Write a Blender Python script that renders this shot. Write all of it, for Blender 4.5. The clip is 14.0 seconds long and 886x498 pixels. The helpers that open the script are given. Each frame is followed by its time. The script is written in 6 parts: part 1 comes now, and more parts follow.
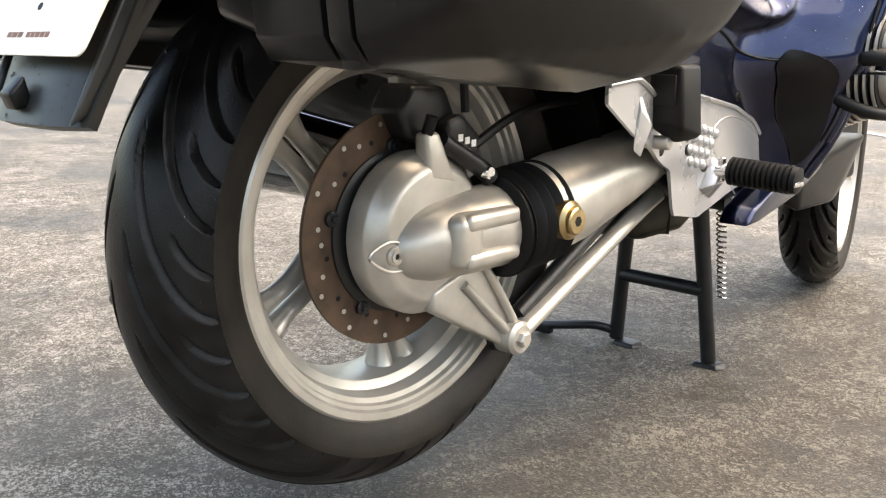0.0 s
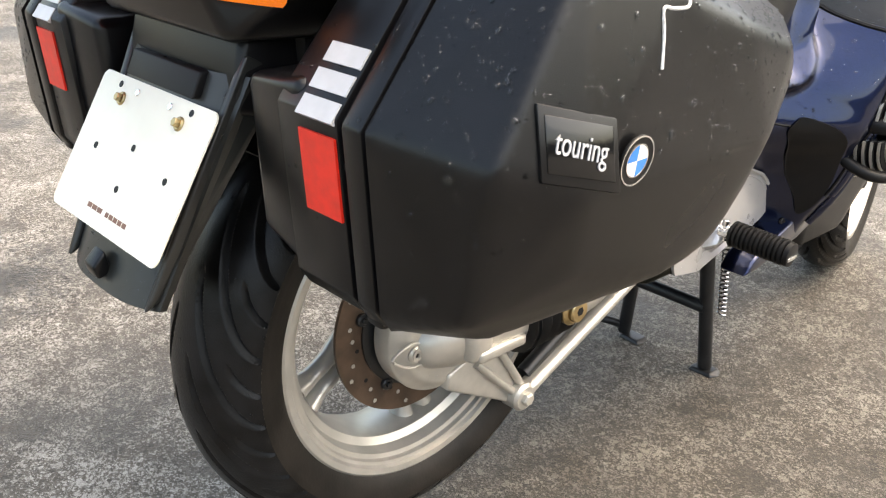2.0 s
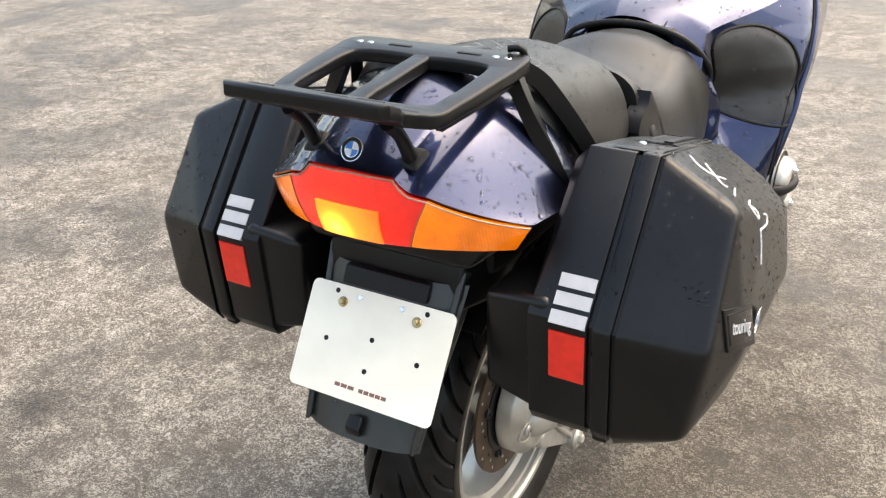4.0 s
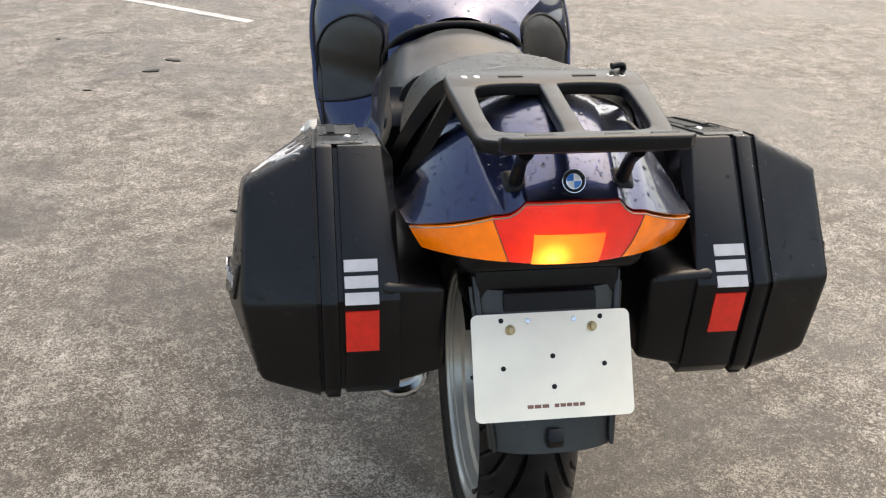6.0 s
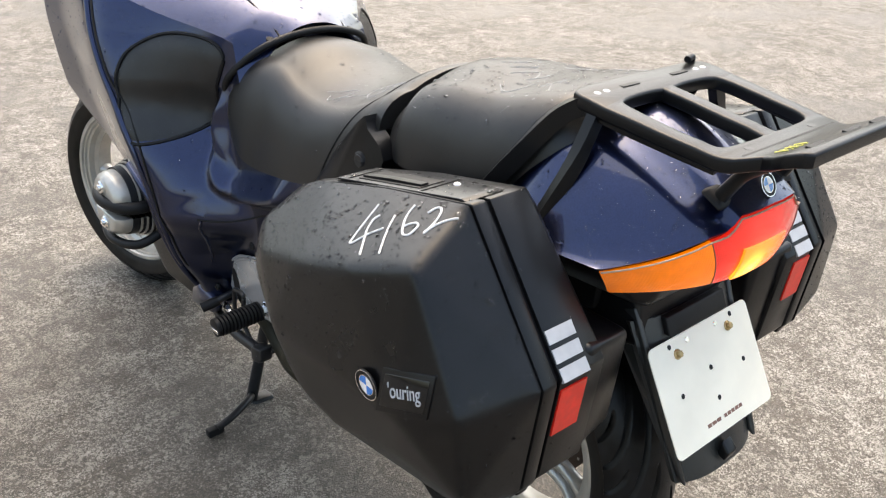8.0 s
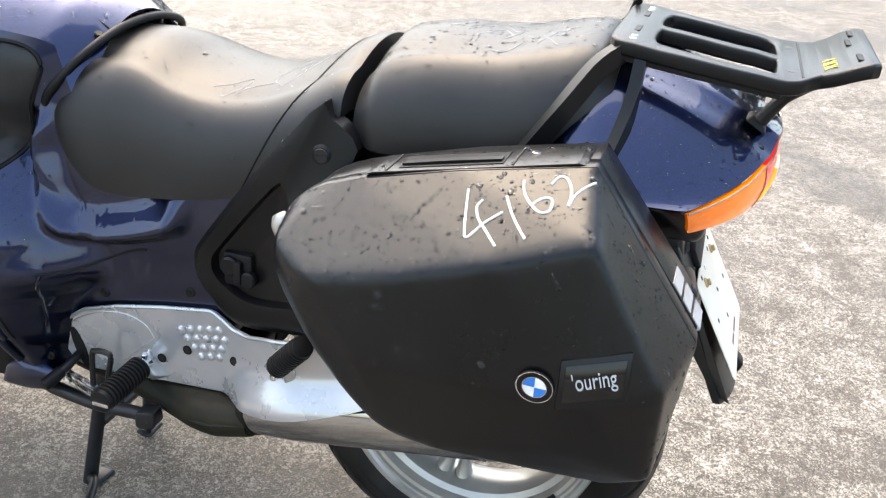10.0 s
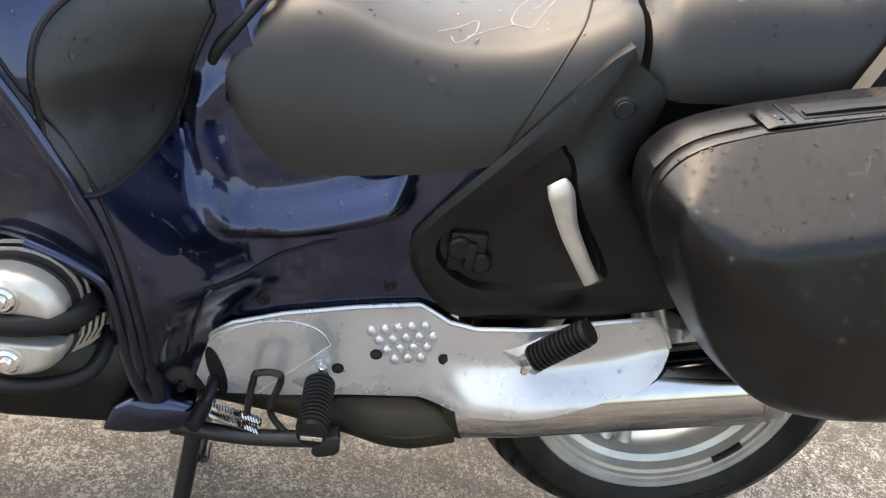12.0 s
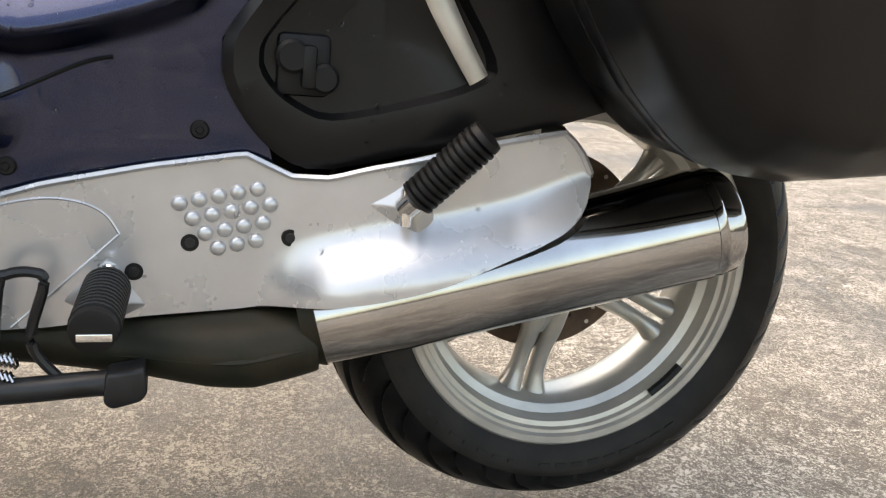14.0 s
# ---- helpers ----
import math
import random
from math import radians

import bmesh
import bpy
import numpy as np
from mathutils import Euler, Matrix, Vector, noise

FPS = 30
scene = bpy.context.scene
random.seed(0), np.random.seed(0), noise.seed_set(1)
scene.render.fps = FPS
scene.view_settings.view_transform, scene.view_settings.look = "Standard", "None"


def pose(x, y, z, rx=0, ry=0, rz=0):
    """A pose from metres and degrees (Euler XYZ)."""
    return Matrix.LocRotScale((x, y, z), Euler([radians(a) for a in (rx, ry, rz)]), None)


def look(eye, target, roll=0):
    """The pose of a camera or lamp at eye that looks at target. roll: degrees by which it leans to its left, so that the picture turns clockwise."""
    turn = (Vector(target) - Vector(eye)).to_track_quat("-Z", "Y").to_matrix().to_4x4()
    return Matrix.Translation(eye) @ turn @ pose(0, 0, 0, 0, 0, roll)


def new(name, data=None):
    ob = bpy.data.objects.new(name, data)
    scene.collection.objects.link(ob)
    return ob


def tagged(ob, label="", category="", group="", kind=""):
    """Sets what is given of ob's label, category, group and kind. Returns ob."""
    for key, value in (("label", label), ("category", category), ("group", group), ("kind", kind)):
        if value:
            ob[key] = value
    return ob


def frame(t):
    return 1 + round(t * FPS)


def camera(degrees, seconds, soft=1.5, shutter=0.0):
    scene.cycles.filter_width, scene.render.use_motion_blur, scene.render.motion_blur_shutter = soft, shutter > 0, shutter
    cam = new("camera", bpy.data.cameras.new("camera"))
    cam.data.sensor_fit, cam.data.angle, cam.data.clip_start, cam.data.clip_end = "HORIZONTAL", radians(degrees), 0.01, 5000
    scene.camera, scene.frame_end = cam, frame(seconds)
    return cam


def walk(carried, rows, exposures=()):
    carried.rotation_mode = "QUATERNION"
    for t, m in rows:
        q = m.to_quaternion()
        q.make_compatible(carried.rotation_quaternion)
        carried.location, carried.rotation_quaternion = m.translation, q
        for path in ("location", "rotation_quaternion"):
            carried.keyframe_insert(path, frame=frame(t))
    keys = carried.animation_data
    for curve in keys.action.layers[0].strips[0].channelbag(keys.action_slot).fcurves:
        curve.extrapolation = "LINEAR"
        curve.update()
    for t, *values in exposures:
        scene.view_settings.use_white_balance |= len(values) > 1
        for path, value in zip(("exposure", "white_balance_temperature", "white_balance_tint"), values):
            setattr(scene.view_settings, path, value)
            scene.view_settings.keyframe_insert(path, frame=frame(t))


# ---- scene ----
cam = camera(52.6, 14.0, soft=1.25)
PATH = [
    (0, (0.805, -0.701, 0.585), (-0.544, 0.701, 0.124), -0.3),
    (0.5, (0.806, -0.701, 0.583), (-0.562, 0.685, 0.126), -0.1),
    (1, (0.8, -0.679, 0.59), (-0.57, 0.692, 0.095), -0.1),
    (1.5, (0.779, -0.652, 0.72), (-0.542, 0.693, 0.052), 1.6),
    (2, (0.842, -0.709, 0.929), (-0.483, 0.554, 0.125), 1.6),
    (2.5, (0.937, -0.811, 1.117), (-0.387, 0.435, 0.283), 1.0),
    (3, (0.947, -0.921, 1.199), (-0.362, 0.321, 0.336), -0.9),
    (3.5, (0.804, -1.056, 1.252), (-0.34, 0.347, 0.402), -1.7),
    (3.7, (0.744, -1.122, 1.271), (-0.324, 0.344, 0.427), -1.6),
    (5.8, (-0.241, -1.463, 1.392), (-0.058, 0.312, 0.489), 2.9),
    (6, (-0.331, -1.413, 1.384), (-0.063, 0.351, 0.481), 1.6),
    (6.5, (-0.558, -1.258, 1.375), (-0.04, 0.45, 0.473), 2.9),
    (7, (-0.786, -1.156, 1.382), (0.098, 0.399, 0.487), 4.5),
    (7.5, (-0.92, -1.005, 1.359), (0.172, 0.424, 0.485), 4.5),
    (8, (-1.016, -0.841, 1.35), (0.216, 0.447, 0.444), 3.8),
    (8.2, (-1.079, -0.794, 1.339), (0.222, 0.413, 0.418), 4.5),
    (10.3, (-1.304, -0.117, 1.251), (0.45, 0.19, 0.342), 6.1),
    (10.5, (-1.332, -0.007, 1.265), (0.422, 0.191, 0.325), 6.7),
    (11, (-1.233, 0.172, 1.233), (0.511, 0.329, 0.267), 5.0),
    (11.5, (-1.186, 0.329, 1.198), (0.561, 0.362, 0.226), 5.1),
    (12, (-1.193, 0.519, 1.131), (0.571, 0.304, 0.212), 9.4),
    (12.5, (-1.136, 0.592, 1.011), (0.595, 0.284, 0.057), 11.8),
    (13, (-1.059, 0.559, 0.825), (0.711, 0.145, -0.009), 11.3),
    (13.5, (-1.007, 0.499, 0.662), (0.836, -0.007, 0.074), 7.8),
    (14, (-1.025, 0.474, 0.655), (0.825, -0.096, 0.153), 5.3),
]
walk(cam, [(t, look(e, g, r)) for t, e, g, r in PATH],
     exposures=[(0.0, 1.95, 7700, 9), (2.0, 2.0, 7700, 9), (3.7, 1.85, 7700, 9), (5.8, 1.35, 7500, 9), (8.2, 1.7, 7300, 9), (10.3, 2.15, 7050, 9), (12.0, 2.2, 7700, 10), (12.6, 2.5, 8100, 10), (13.1, 2.48, 8400, 10), (13.5, 2.18, 8350, 10), (14.0, 2.05, 8200, 10)])

# ---- light: bright overcast sky, soft sun ----
SUN_EL, SUN_AZ = radians(60), radians(42)
world = bpy.data.worlds.new("overcast")
scene.world = world
world.use_nodes = True
wn = world.node_tree.nodes
sky = wn.new("ShaderNodeTexSky")
sky.sky_type, sky.sun_disc = "NISHITA", False
sky.sun_elevation, sky.sun_rotation = SUN_EL, SUN_AZ
sky.dust_density, sky.ozone_density, sky.air_density = 4.0, 0.6, 1.2
wn["Background"].inputs["Strength"].default_value = 0.15
world.node_tree.links.new(sky.outputs[0], wn["Background"].inputs["Color"])
sun = new("sun", bpy.data.lights.new("sun", "SUN"))
sun.data.energy, sun.data.angle, sun.data.color = 0.9, radians(100), (1.0, 0.96, 0.91)
sun.matrix_world = look((0, 0, 0), (-math.sin(SUN_AZ) * math.cos(SUN_EL), -math.cos(SUN_AZ) * math.cos(SUN_EL), -math.sin(SUN_EL)))


# ---- materials ----
def mat(name, color, rough=0.5, metal=0.0, coat=0.0, var=0.15, scale=40.0, bump=0.0, bump_scale=200.0, dist=0.002,
        color2=None, fine=0.0, spec=0.5):
    """A procedural surface: base colour varied at two scales, roughness varied with it, fine relief."""
    m = bpy.data.materials.new(name)
    m.use_nodes = True
    nt = m.node_tree
    n, link = nt.nodes, nt.links.new
    b = n["Principled BSDF"]
    tc = n.new("ShaderNodeTexCoord")
    big = n.new("ShaderNodeTexNoise")
    big.inputs["Scale"].default_value, big.inputs["Detail"].default_value = scale, 6
    link(tc.outputs["Object"], big.inputs["Vector"])
    mix = n.new("ShaderNodeMix")
    mix.data_type = "RGBA"
    c = Vector(color)
    d = Vector(color2) if color2 else c * (1 - var)
    mix.inputs["A"].default_value = (*d, 1)
    mix.inputs["B"].default_value = (*(c if color2 else [min(1, v * (1 + var)) for v in c]), 1)
    ramp = n.new("ShaderNodeMapRange")
    ramp.inputs["From Min"].default_value, ramp.inputs["From Max"].default_value = 0.35, 0.65
    link(big.outputs[0], ramp.inputs["Value"])
    link(ramp.outputs[0], mix.inputs["Factor"])
    link(mix.outputs["Result"], b.inputs["Base Color"])
    rr = n.new("ShaderNodeMapRange")
    rr.inputs["To Min"].default_value, rr.inputs["To Max"].default_value = rough * 0.85, min(1, rough * 1.15)
    link(big.outputs[0], rr.inputs["Value"])
    link(rr.outputs[0], b.inputs["Roughness"])
    b.inputs["Metallic"].default_value = metal
    b.inputs["Specular IOR Level"].default_value = spec
    b.inputs["Coat Weight"].default_value, b.inputs["Coat Roughness"].default_value = coat, 0.03
    if bump:
        grain = n.new("ShaderNodeTexNoise")
        grain.inputs["Scale"].default_value, grain.inputs["Detail"].default_value = bump_scale, 3
        link(tc.outputs["Object"], grain.inputs["Vector"])
        bp = n.new("ShaderNodeBump")
        bp.inputs["Strength"].default_value, bp.inputs["Distance"].default_value = bump, dist
        link(grain.outputs[0], bp.inputs["Height"])
        link(bp.outputs[0], b.inputs["Normal"])
    return m


NAVY = mat("navy_paint", (0.015, 0.0225, 0.064), 0.3, 1.0, 1.0, 0.3, 900, 0.02, 1500, 0.0004)
CASE = mat("case_plastic", (0.0035, 0.0035, 0.004), 0.29, 0, 0, 0.35, 7, 0.2, 1100, 0.0005, spec=0.34)
BLACK = mat("black_plastic", (0.005, 0.005, 0.0055), 0.3, 0, 0, 0.25, 12, 0.2, 1100, 0.0005, spec=0.28)
SEAT = mat("seat_vinyl", (0.013, 0.0125, 0.012), 0.4, 0, 0, 0.15, 9, 0.22, 1300, 0.0005, spec=0.42)
PADRUB = mat("pad_rubber", (0.017, 0.0165, 0.016), 0.4, 0, 0, 0.35, 12, 0.35, 700, 0.0008, spec=0.5)
RUBBER = mat("tyre_rubber", (0.006, 0.006, 0.0063), 0.33, 0, 0, 0.7, 26, 0.4, 420, 0.0008, spec=0.22)
SIDEWALL = mat("tyre_sidewall", (0.0105, 0.0085, 0.0068), 0.5, 0, 0, 0.5, 20, 0.3, 260, 0.0008, spec=0.22)
SOFTRUB = mat("soft_rubber", (0.006, 0.006, 0.0065), 0.5, 0, 0, 0.3, 30, 0.1, 500, 0.0005, spec=0.25)
SILVER = mat("silver_paint", (0.52, 0.52, 0.525), 0.28, 0.6, 0.35, 0.06, 15, 0.05, 1200, 0.0003)
CAST = mat("cast_alloy", (0.47, 0.445, 0.4), 0.36, 0.55, 0.15, 0.12, 25, 0.1, 700, 0.0005)
WHEEL = mat("wheel_alloy", (0.46, 0.44, 0.4), 0.32, 0.55, 0.15, 0.1, 20, 0.06, 700, 0.0005)
STEEL = mat("polished_steel", (0.47, 0.465, 0.46), 0.1, 1.0, 0, 0.1, 12, 0.04, 300, 0.0004)
CHROME = mat("chrome", (0.8, 0.8, 0.8), 0.07, 1.0, 0, 0.05, 20)
DISC = mat("rusty_disc", (0.085, 0.054, 0.036), 0.45, 0.4, 0, 0.3, 35, 0.15, 600, 0.0004)
BRASS = mat("gold_zinc", (0.5, 0.38, 0.2), 0.35, 1.0, 0, 0.2, 60)
DARKMETAL = mat("black_steel", (0.012, 0.0125, 0.014), 0.38, 0.2, 0, 0.3, 40, 0.2, 300, 0.0006)
PIPE = mat("weathered_collector", (0.01, 0.012, 0.008), 0.5, 0.1, 0, 0.4, 16, 0.3, 150, 0.001, color2=(0.024, 0.02, 0.012), spec=0.2)
PLATE = mat("white_plate", (0.9, 0.85, 0.71), 0.4, 0, 0.2, 0.04, 14, 0.05, 100, 0.0005)
WHITE = mat("white_reflective", (0.42, 0.43, 0.45), 0.35, 0, 0.3, 0.05, 60)
RED = mat("red_reflector", (0.85, 0.028, 0.014), 0.45, 0, 0.15, 0.1, 60)
CHALK = mat("white_crayon", (0.6, 0.6, 0.6), 0.8, 0, 0, 0.2, 300, 0.4, 900, 0.0006)
FAINT = mat("faint_crayon", (0.35, 0.35, 0.35), 0.7, 0, 0, 0.3, 300)
YELLOW = mat("yellow_crayon", (0.75, 0.7, 0.2), 0.8, 0, 0, 0.15, 300)
INK = mat("brown_ink", (0.2, 0.1, 0.07), 0.6)
BLUE = mat("badge_blue", (0.02, 0.2, 0.65), 0.25, 0, 0.8)
BADGEW = mat("badge_white", (0.85, 0.85, 0.85), 0.25, 0, 0.8)
GLOSS = mat("gloss_black", (0.003, 0.003, 0.0035), 0.14, 0, 0, 0.2, 20)
# black plastic made paler and shinier, sky sheen on the flap put into it
FLAP = mat("flap_sheen_plastic", (0.016, 0.017, 0.016), 0.36, 0, 0, 0.35, 14, 0.2, 600, 0.0006, spec=0.6)
GASKET = mat("pale_gasket", (0.35, 0.24, 0.17), 0.5)
GREYMARK = mat("grey_marking", (0.013, 0.0125, 0.012), 0.5, spec=0.2)
LINEPAINT = mat("road_paint", (0.36, 0.355, 0.34), 0.7, 0, 0, 0.2, 12, 0.4, 120, 0.002)


BULB = (-0.022, -0.36, 0.834)


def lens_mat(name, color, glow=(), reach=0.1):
    """Ribbed signal lens; glow: emission colours and strengths outwards from BULB, added on unlit amber too."""
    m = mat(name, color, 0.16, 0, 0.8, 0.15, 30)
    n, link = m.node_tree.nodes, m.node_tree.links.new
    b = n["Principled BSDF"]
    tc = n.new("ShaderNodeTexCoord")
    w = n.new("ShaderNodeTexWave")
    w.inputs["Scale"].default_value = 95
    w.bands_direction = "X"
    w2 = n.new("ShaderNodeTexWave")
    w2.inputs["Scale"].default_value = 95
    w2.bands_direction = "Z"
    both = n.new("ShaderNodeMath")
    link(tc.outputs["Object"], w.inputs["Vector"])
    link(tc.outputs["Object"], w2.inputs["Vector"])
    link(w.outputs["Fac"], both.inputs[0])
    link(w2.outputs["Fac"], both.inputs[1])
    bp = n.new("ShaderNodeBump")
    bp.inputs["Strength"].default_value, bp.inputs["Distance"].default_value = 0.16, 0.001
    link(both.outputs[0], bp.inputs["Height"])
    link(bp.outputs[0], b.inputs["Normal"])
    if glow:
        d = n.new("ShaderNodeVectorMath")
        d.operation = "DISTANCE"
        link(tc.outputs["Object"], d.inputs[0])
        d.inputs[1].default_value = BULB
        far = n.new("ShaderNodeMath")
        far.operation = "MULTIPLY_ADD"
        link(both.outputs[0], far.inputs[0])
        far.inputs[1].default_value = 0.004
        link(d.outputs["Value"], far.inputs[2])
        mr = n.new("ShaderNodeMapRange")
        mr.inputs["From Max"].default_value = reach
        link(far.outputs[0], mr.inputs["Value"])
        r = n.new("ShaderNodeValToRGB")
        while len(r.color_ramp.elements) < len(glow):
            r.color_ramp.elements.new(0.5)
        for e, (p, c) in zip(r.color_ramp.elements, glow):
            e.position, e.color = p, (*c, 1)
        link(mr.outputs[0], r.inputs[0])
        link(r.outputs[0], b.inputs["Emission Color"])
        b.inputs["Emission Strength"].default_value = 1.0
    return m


REDLENS = lens_mat("red_lens", (0.6, 0.01, 0.008), [(0.1, (0.42, 0.022, 0.004)), (0.5, (0.24, 0.007, 0.003)), (1.0, (0.1, 0.003, 0.002))], 0.13)
# amber emission only brightens the lens; it has no lit bulb of its own
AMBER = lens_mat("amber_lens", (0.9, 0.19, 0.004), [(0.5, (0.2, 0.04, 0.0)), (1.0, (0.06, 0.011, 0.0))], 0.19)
LIT = lens_mat("lit_lamp_window", (0.8, 0.1, 0.01), [(0.14, (1.7, 1.0, 0.18)), (0.27, (1.05, 0.45, 0.045)), (0.48, (0.6, 0.15, 0.012)), (1.0, (0.45, 0.055, 0.006))], 0.075)


# x, y, size, depth; (-0.01, -0.03) is the rear wheel's shade painted in
STAINS_AND_SHADE = ((0.04, 1.21, 0.12, 0.8), (0.15, 0.62, 0.12, 0.95), (0.47, 0.7, 0.1, 0.95), (0.12, 0.29, 0.1, 0.9), (0.44, 0.54, 0.09, 0.9), (-1.2, -0.13, 0.09, 0.8), (-0.68, 1.57, 0.09, 0.9), (-0.9, 2.8, 0.1, 0.8),
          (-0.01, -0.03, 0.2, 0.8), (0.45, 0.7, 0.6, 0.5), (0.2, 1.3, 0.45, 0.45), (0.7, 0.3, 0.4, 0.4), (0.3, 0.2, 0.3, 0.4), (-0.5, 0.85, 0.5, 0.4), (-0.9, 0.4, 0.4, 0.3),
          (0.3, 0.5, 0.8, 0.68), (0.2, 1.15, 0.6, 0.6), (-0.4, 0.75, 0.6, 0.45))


def ground_material():
    """Old concrete with exposed aggregate, pale dry bloom, damp dark patches, wheel shade painted in."""
    m = bpy.data.materials.new("aggregate_concrete")
    m.use_nodes = True
    nt = m.node_tree
    n, link = nt.nodes, nt.links.new
    b = n["Principled BSDF"]
    tc = n.new("ShaderNodeTexCoord")

    def noise_tex(scale, detail=4, rough=0.5):
        t = n.new("ShaderNodeTexNoise")
        t.inputs["Scale"].default_value, t.inputs["Detail"].default_value, t.inputs["Roughness"].default_value = scale, detail, rough
        link(tc.outputs["Object"], t.inputs["Vector"])
        return t

    def ramp(src, stops):
        r = n.new("ShaderNodeValToRGB")
        while len(r.color_ramp.elements) < len(stops):
            r.color_ramp.elements.new(0.5)
        for e, (p, c) in zip(r.color_ramp.elements, stops):
            e.position, e.color = p, (c, c, c, 1) if isinstance(c, float) else (*c, 1)
        link(src, r.inputs[0])
        return r

    def mixc(mode, fac, a, c):
        x = n.new("ShaderNodeMix")
        x.data_type, x.blend_type = "RGBA", mode
        for s, v in (("Factor", fac), ("A", a), ("B", c)):
            if isinstance(v, (float, int)):
                x.inputs[s].default_value = v
            elif isinstance(v, tuple):
                x.inputs[s].default_value = (*v, 1)
            else:
                link(v, x.inputs[s])
        return x.outputs["Result"]

    def cells(scale):
        v = n.new("ShaderNodeTexVoronoi")
        v.inputs["Scale"].default_value = scale
        link(tc.outputs["Object"], v.inputs["Vector"])
        return v

    def one(v):
        sp = n.new("ShaderNodeSeparateColor")
        link(v.outputs["Color"], sp.inputs[0])
        return sp.outputs[0]

    def calc(op, a, c):
        x = n.new("ShaderNodeMath")
        x.operation = op
        for k, v in enumerate((a, c)):
            if isinstance(v, (float, int)):
                x.inputs[k].default_value = v
            else:
                link(v, x.inputs[k])
        return x.outputs[0]

    stones, pebbles, sand = cells(270), cells(120), cells(560)
    grit = noise_tex(640, 4, 0.75)
    # brown mortar with sand in it
    c = ramp(grit.outputs[0], [(0.34, (0.03, 0.025, 0.019)), (0.5, (0.14, 0.12, 0.094)), (0.66, (0.42, 0.38, 0.32))]).outputs[0]
    tone = ramp(one(stones), [(0.0, (0.045, 0.037, 0.028)), (0.45, (0.13, 0.112, 0.088)), (0.8, (0.24, 0.21, 0.17)), (1.0, (0.45, 0.41, 0.34))])
    c = mixc("MIX", 0.5, c, tone.outputs[0])
    # pale worn-out grains, thick in the dry bloom and thin in the damp
    bloom = noise_tex(24, 9, 0.78)
    wide = ramp(noise_tex(2.6, 9, 0.72).outputs[0], [(0.4, 0.0), (0.56, 1.0)])
    mid = ramp(noise_tex(8, 7, 0.7).outputs[0], [(0.43, 0.0), (0.58, 1.0)])
    dry = calc("ADD", calc("MULTIPLY", ramp(bloom.outputs[0], [(0.42, 0.0), (0.58, 1.0)]).outputs[0], 0.31), calc("ADD", calc("MULTIPLY", mid.outputs[0], 0.33), calc("MULTIPLY", wide.outputs[0], 0.26)))
    dry = calc("SUBTRACT", dry, 0.13)
    for cell, k in ((stones, 0.5), (sand, 0.55), (pebbles, 0.16)):
        share = calc("SUBTRACT", 0.965, calc("MULTIPLY", dry, k))
        pick = calc("MULTIPLY", calc("SUBTRACT", one(cell), share), 14.0)
        x = n.new("ShaderNodeMath")
        x.operation, x.use_clamp = "MULTIPLY", True
        link(pick, x.inputs[0])
        x.inputs[1].default_value = 1.0
        grain = ramp(grit.outputs[0], [(0.34, (0.3, 0.275, 0.24)), (0.5, (0.6, 0.57, 0.52)), (0.62, (0.95, 0.93, 0.88))])
        c = mixc("MIX", calc("MULTIPLY", x.outputs[0], 0.88), c, grain.outputs[0])
    c = mixc("MULTIPLY", 1.0, c, ramp(noise_tex(14, 8, 0.75).outputs[0], [(0.36, (0.72, 0.7, 0.67)), (0.62, (1.12, 1.12, 1.12))]).outputs[0])
    pit = ramp(one(pebbles), [(0.05, 1.0), (0.08, 0.0)])
    c = mixc("MIX", calc("MULTIPLY", pit.outputs[0], 0.6), c, (0.05, 0.04, 0.03))
    damp = ramp(noise_tex(1.3, 8, 0.62).outputs[0], [(0.4, 1.0), (0.52, 0.0)])
    spots = ramp(noise_tex(7.0, 5, 0.6).outputs[0], [(0.28, 1.0), (0.36, 0.0)])
    c = mixc("MULTIPLY", mixc("MULTIPLY", 1.0, damp.outputs[0], (0.85, 0.85, 0.85)), c, (0.47, 0.44, 0.4))
    c = mixc("MULTIPLY", mixc("MULTIPLY", 1.0, spots.outputs[0], (0.7, 0.7, 0.7)), c, (0.34, 0.31, 0.28))
    # damp drip stains, broad darker zones, and shade painted under the rear wheel, edges ragged
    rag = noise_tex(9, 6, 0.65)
    stain_shade = None
    for x, y, size, k in STAINS_AND_SHADE:
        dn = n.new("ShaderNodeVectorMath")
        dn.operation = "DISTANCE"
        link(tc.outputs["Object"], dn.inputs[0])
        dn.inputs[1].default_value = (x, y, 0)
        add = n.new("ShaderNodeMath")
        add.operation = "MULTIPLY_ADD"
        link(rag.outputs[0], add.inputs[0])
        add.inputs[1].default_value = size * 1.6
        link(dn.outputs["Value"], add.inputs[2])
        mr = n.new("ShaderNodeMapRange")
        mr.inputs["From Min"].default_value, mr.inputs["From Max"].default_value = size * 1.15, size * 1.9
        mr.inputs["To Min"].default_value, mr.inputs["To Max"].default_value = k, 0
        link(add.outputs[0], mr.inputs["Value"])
        if stain_shade is None:
            stain_shade = mr.outputs[0]
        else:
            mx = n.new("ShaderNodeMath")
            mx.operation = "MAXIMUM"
            link(stain_shade, mx.inputs[0])
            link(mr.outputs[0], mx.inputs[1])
            stain_shade = mx.outputs[0]
    c = mixc("MULTIPLY", stain_shade, c, (0.33, 0.295, 0.245))
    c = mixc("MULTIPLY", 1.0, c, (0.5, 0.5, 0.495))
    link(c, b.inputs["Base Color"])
    r = ramp(damp.outputs[0], [(0.0, 0.7), (1.0, 0.45)])
    link(r.outputs[0], b.inputs["Roughness"])
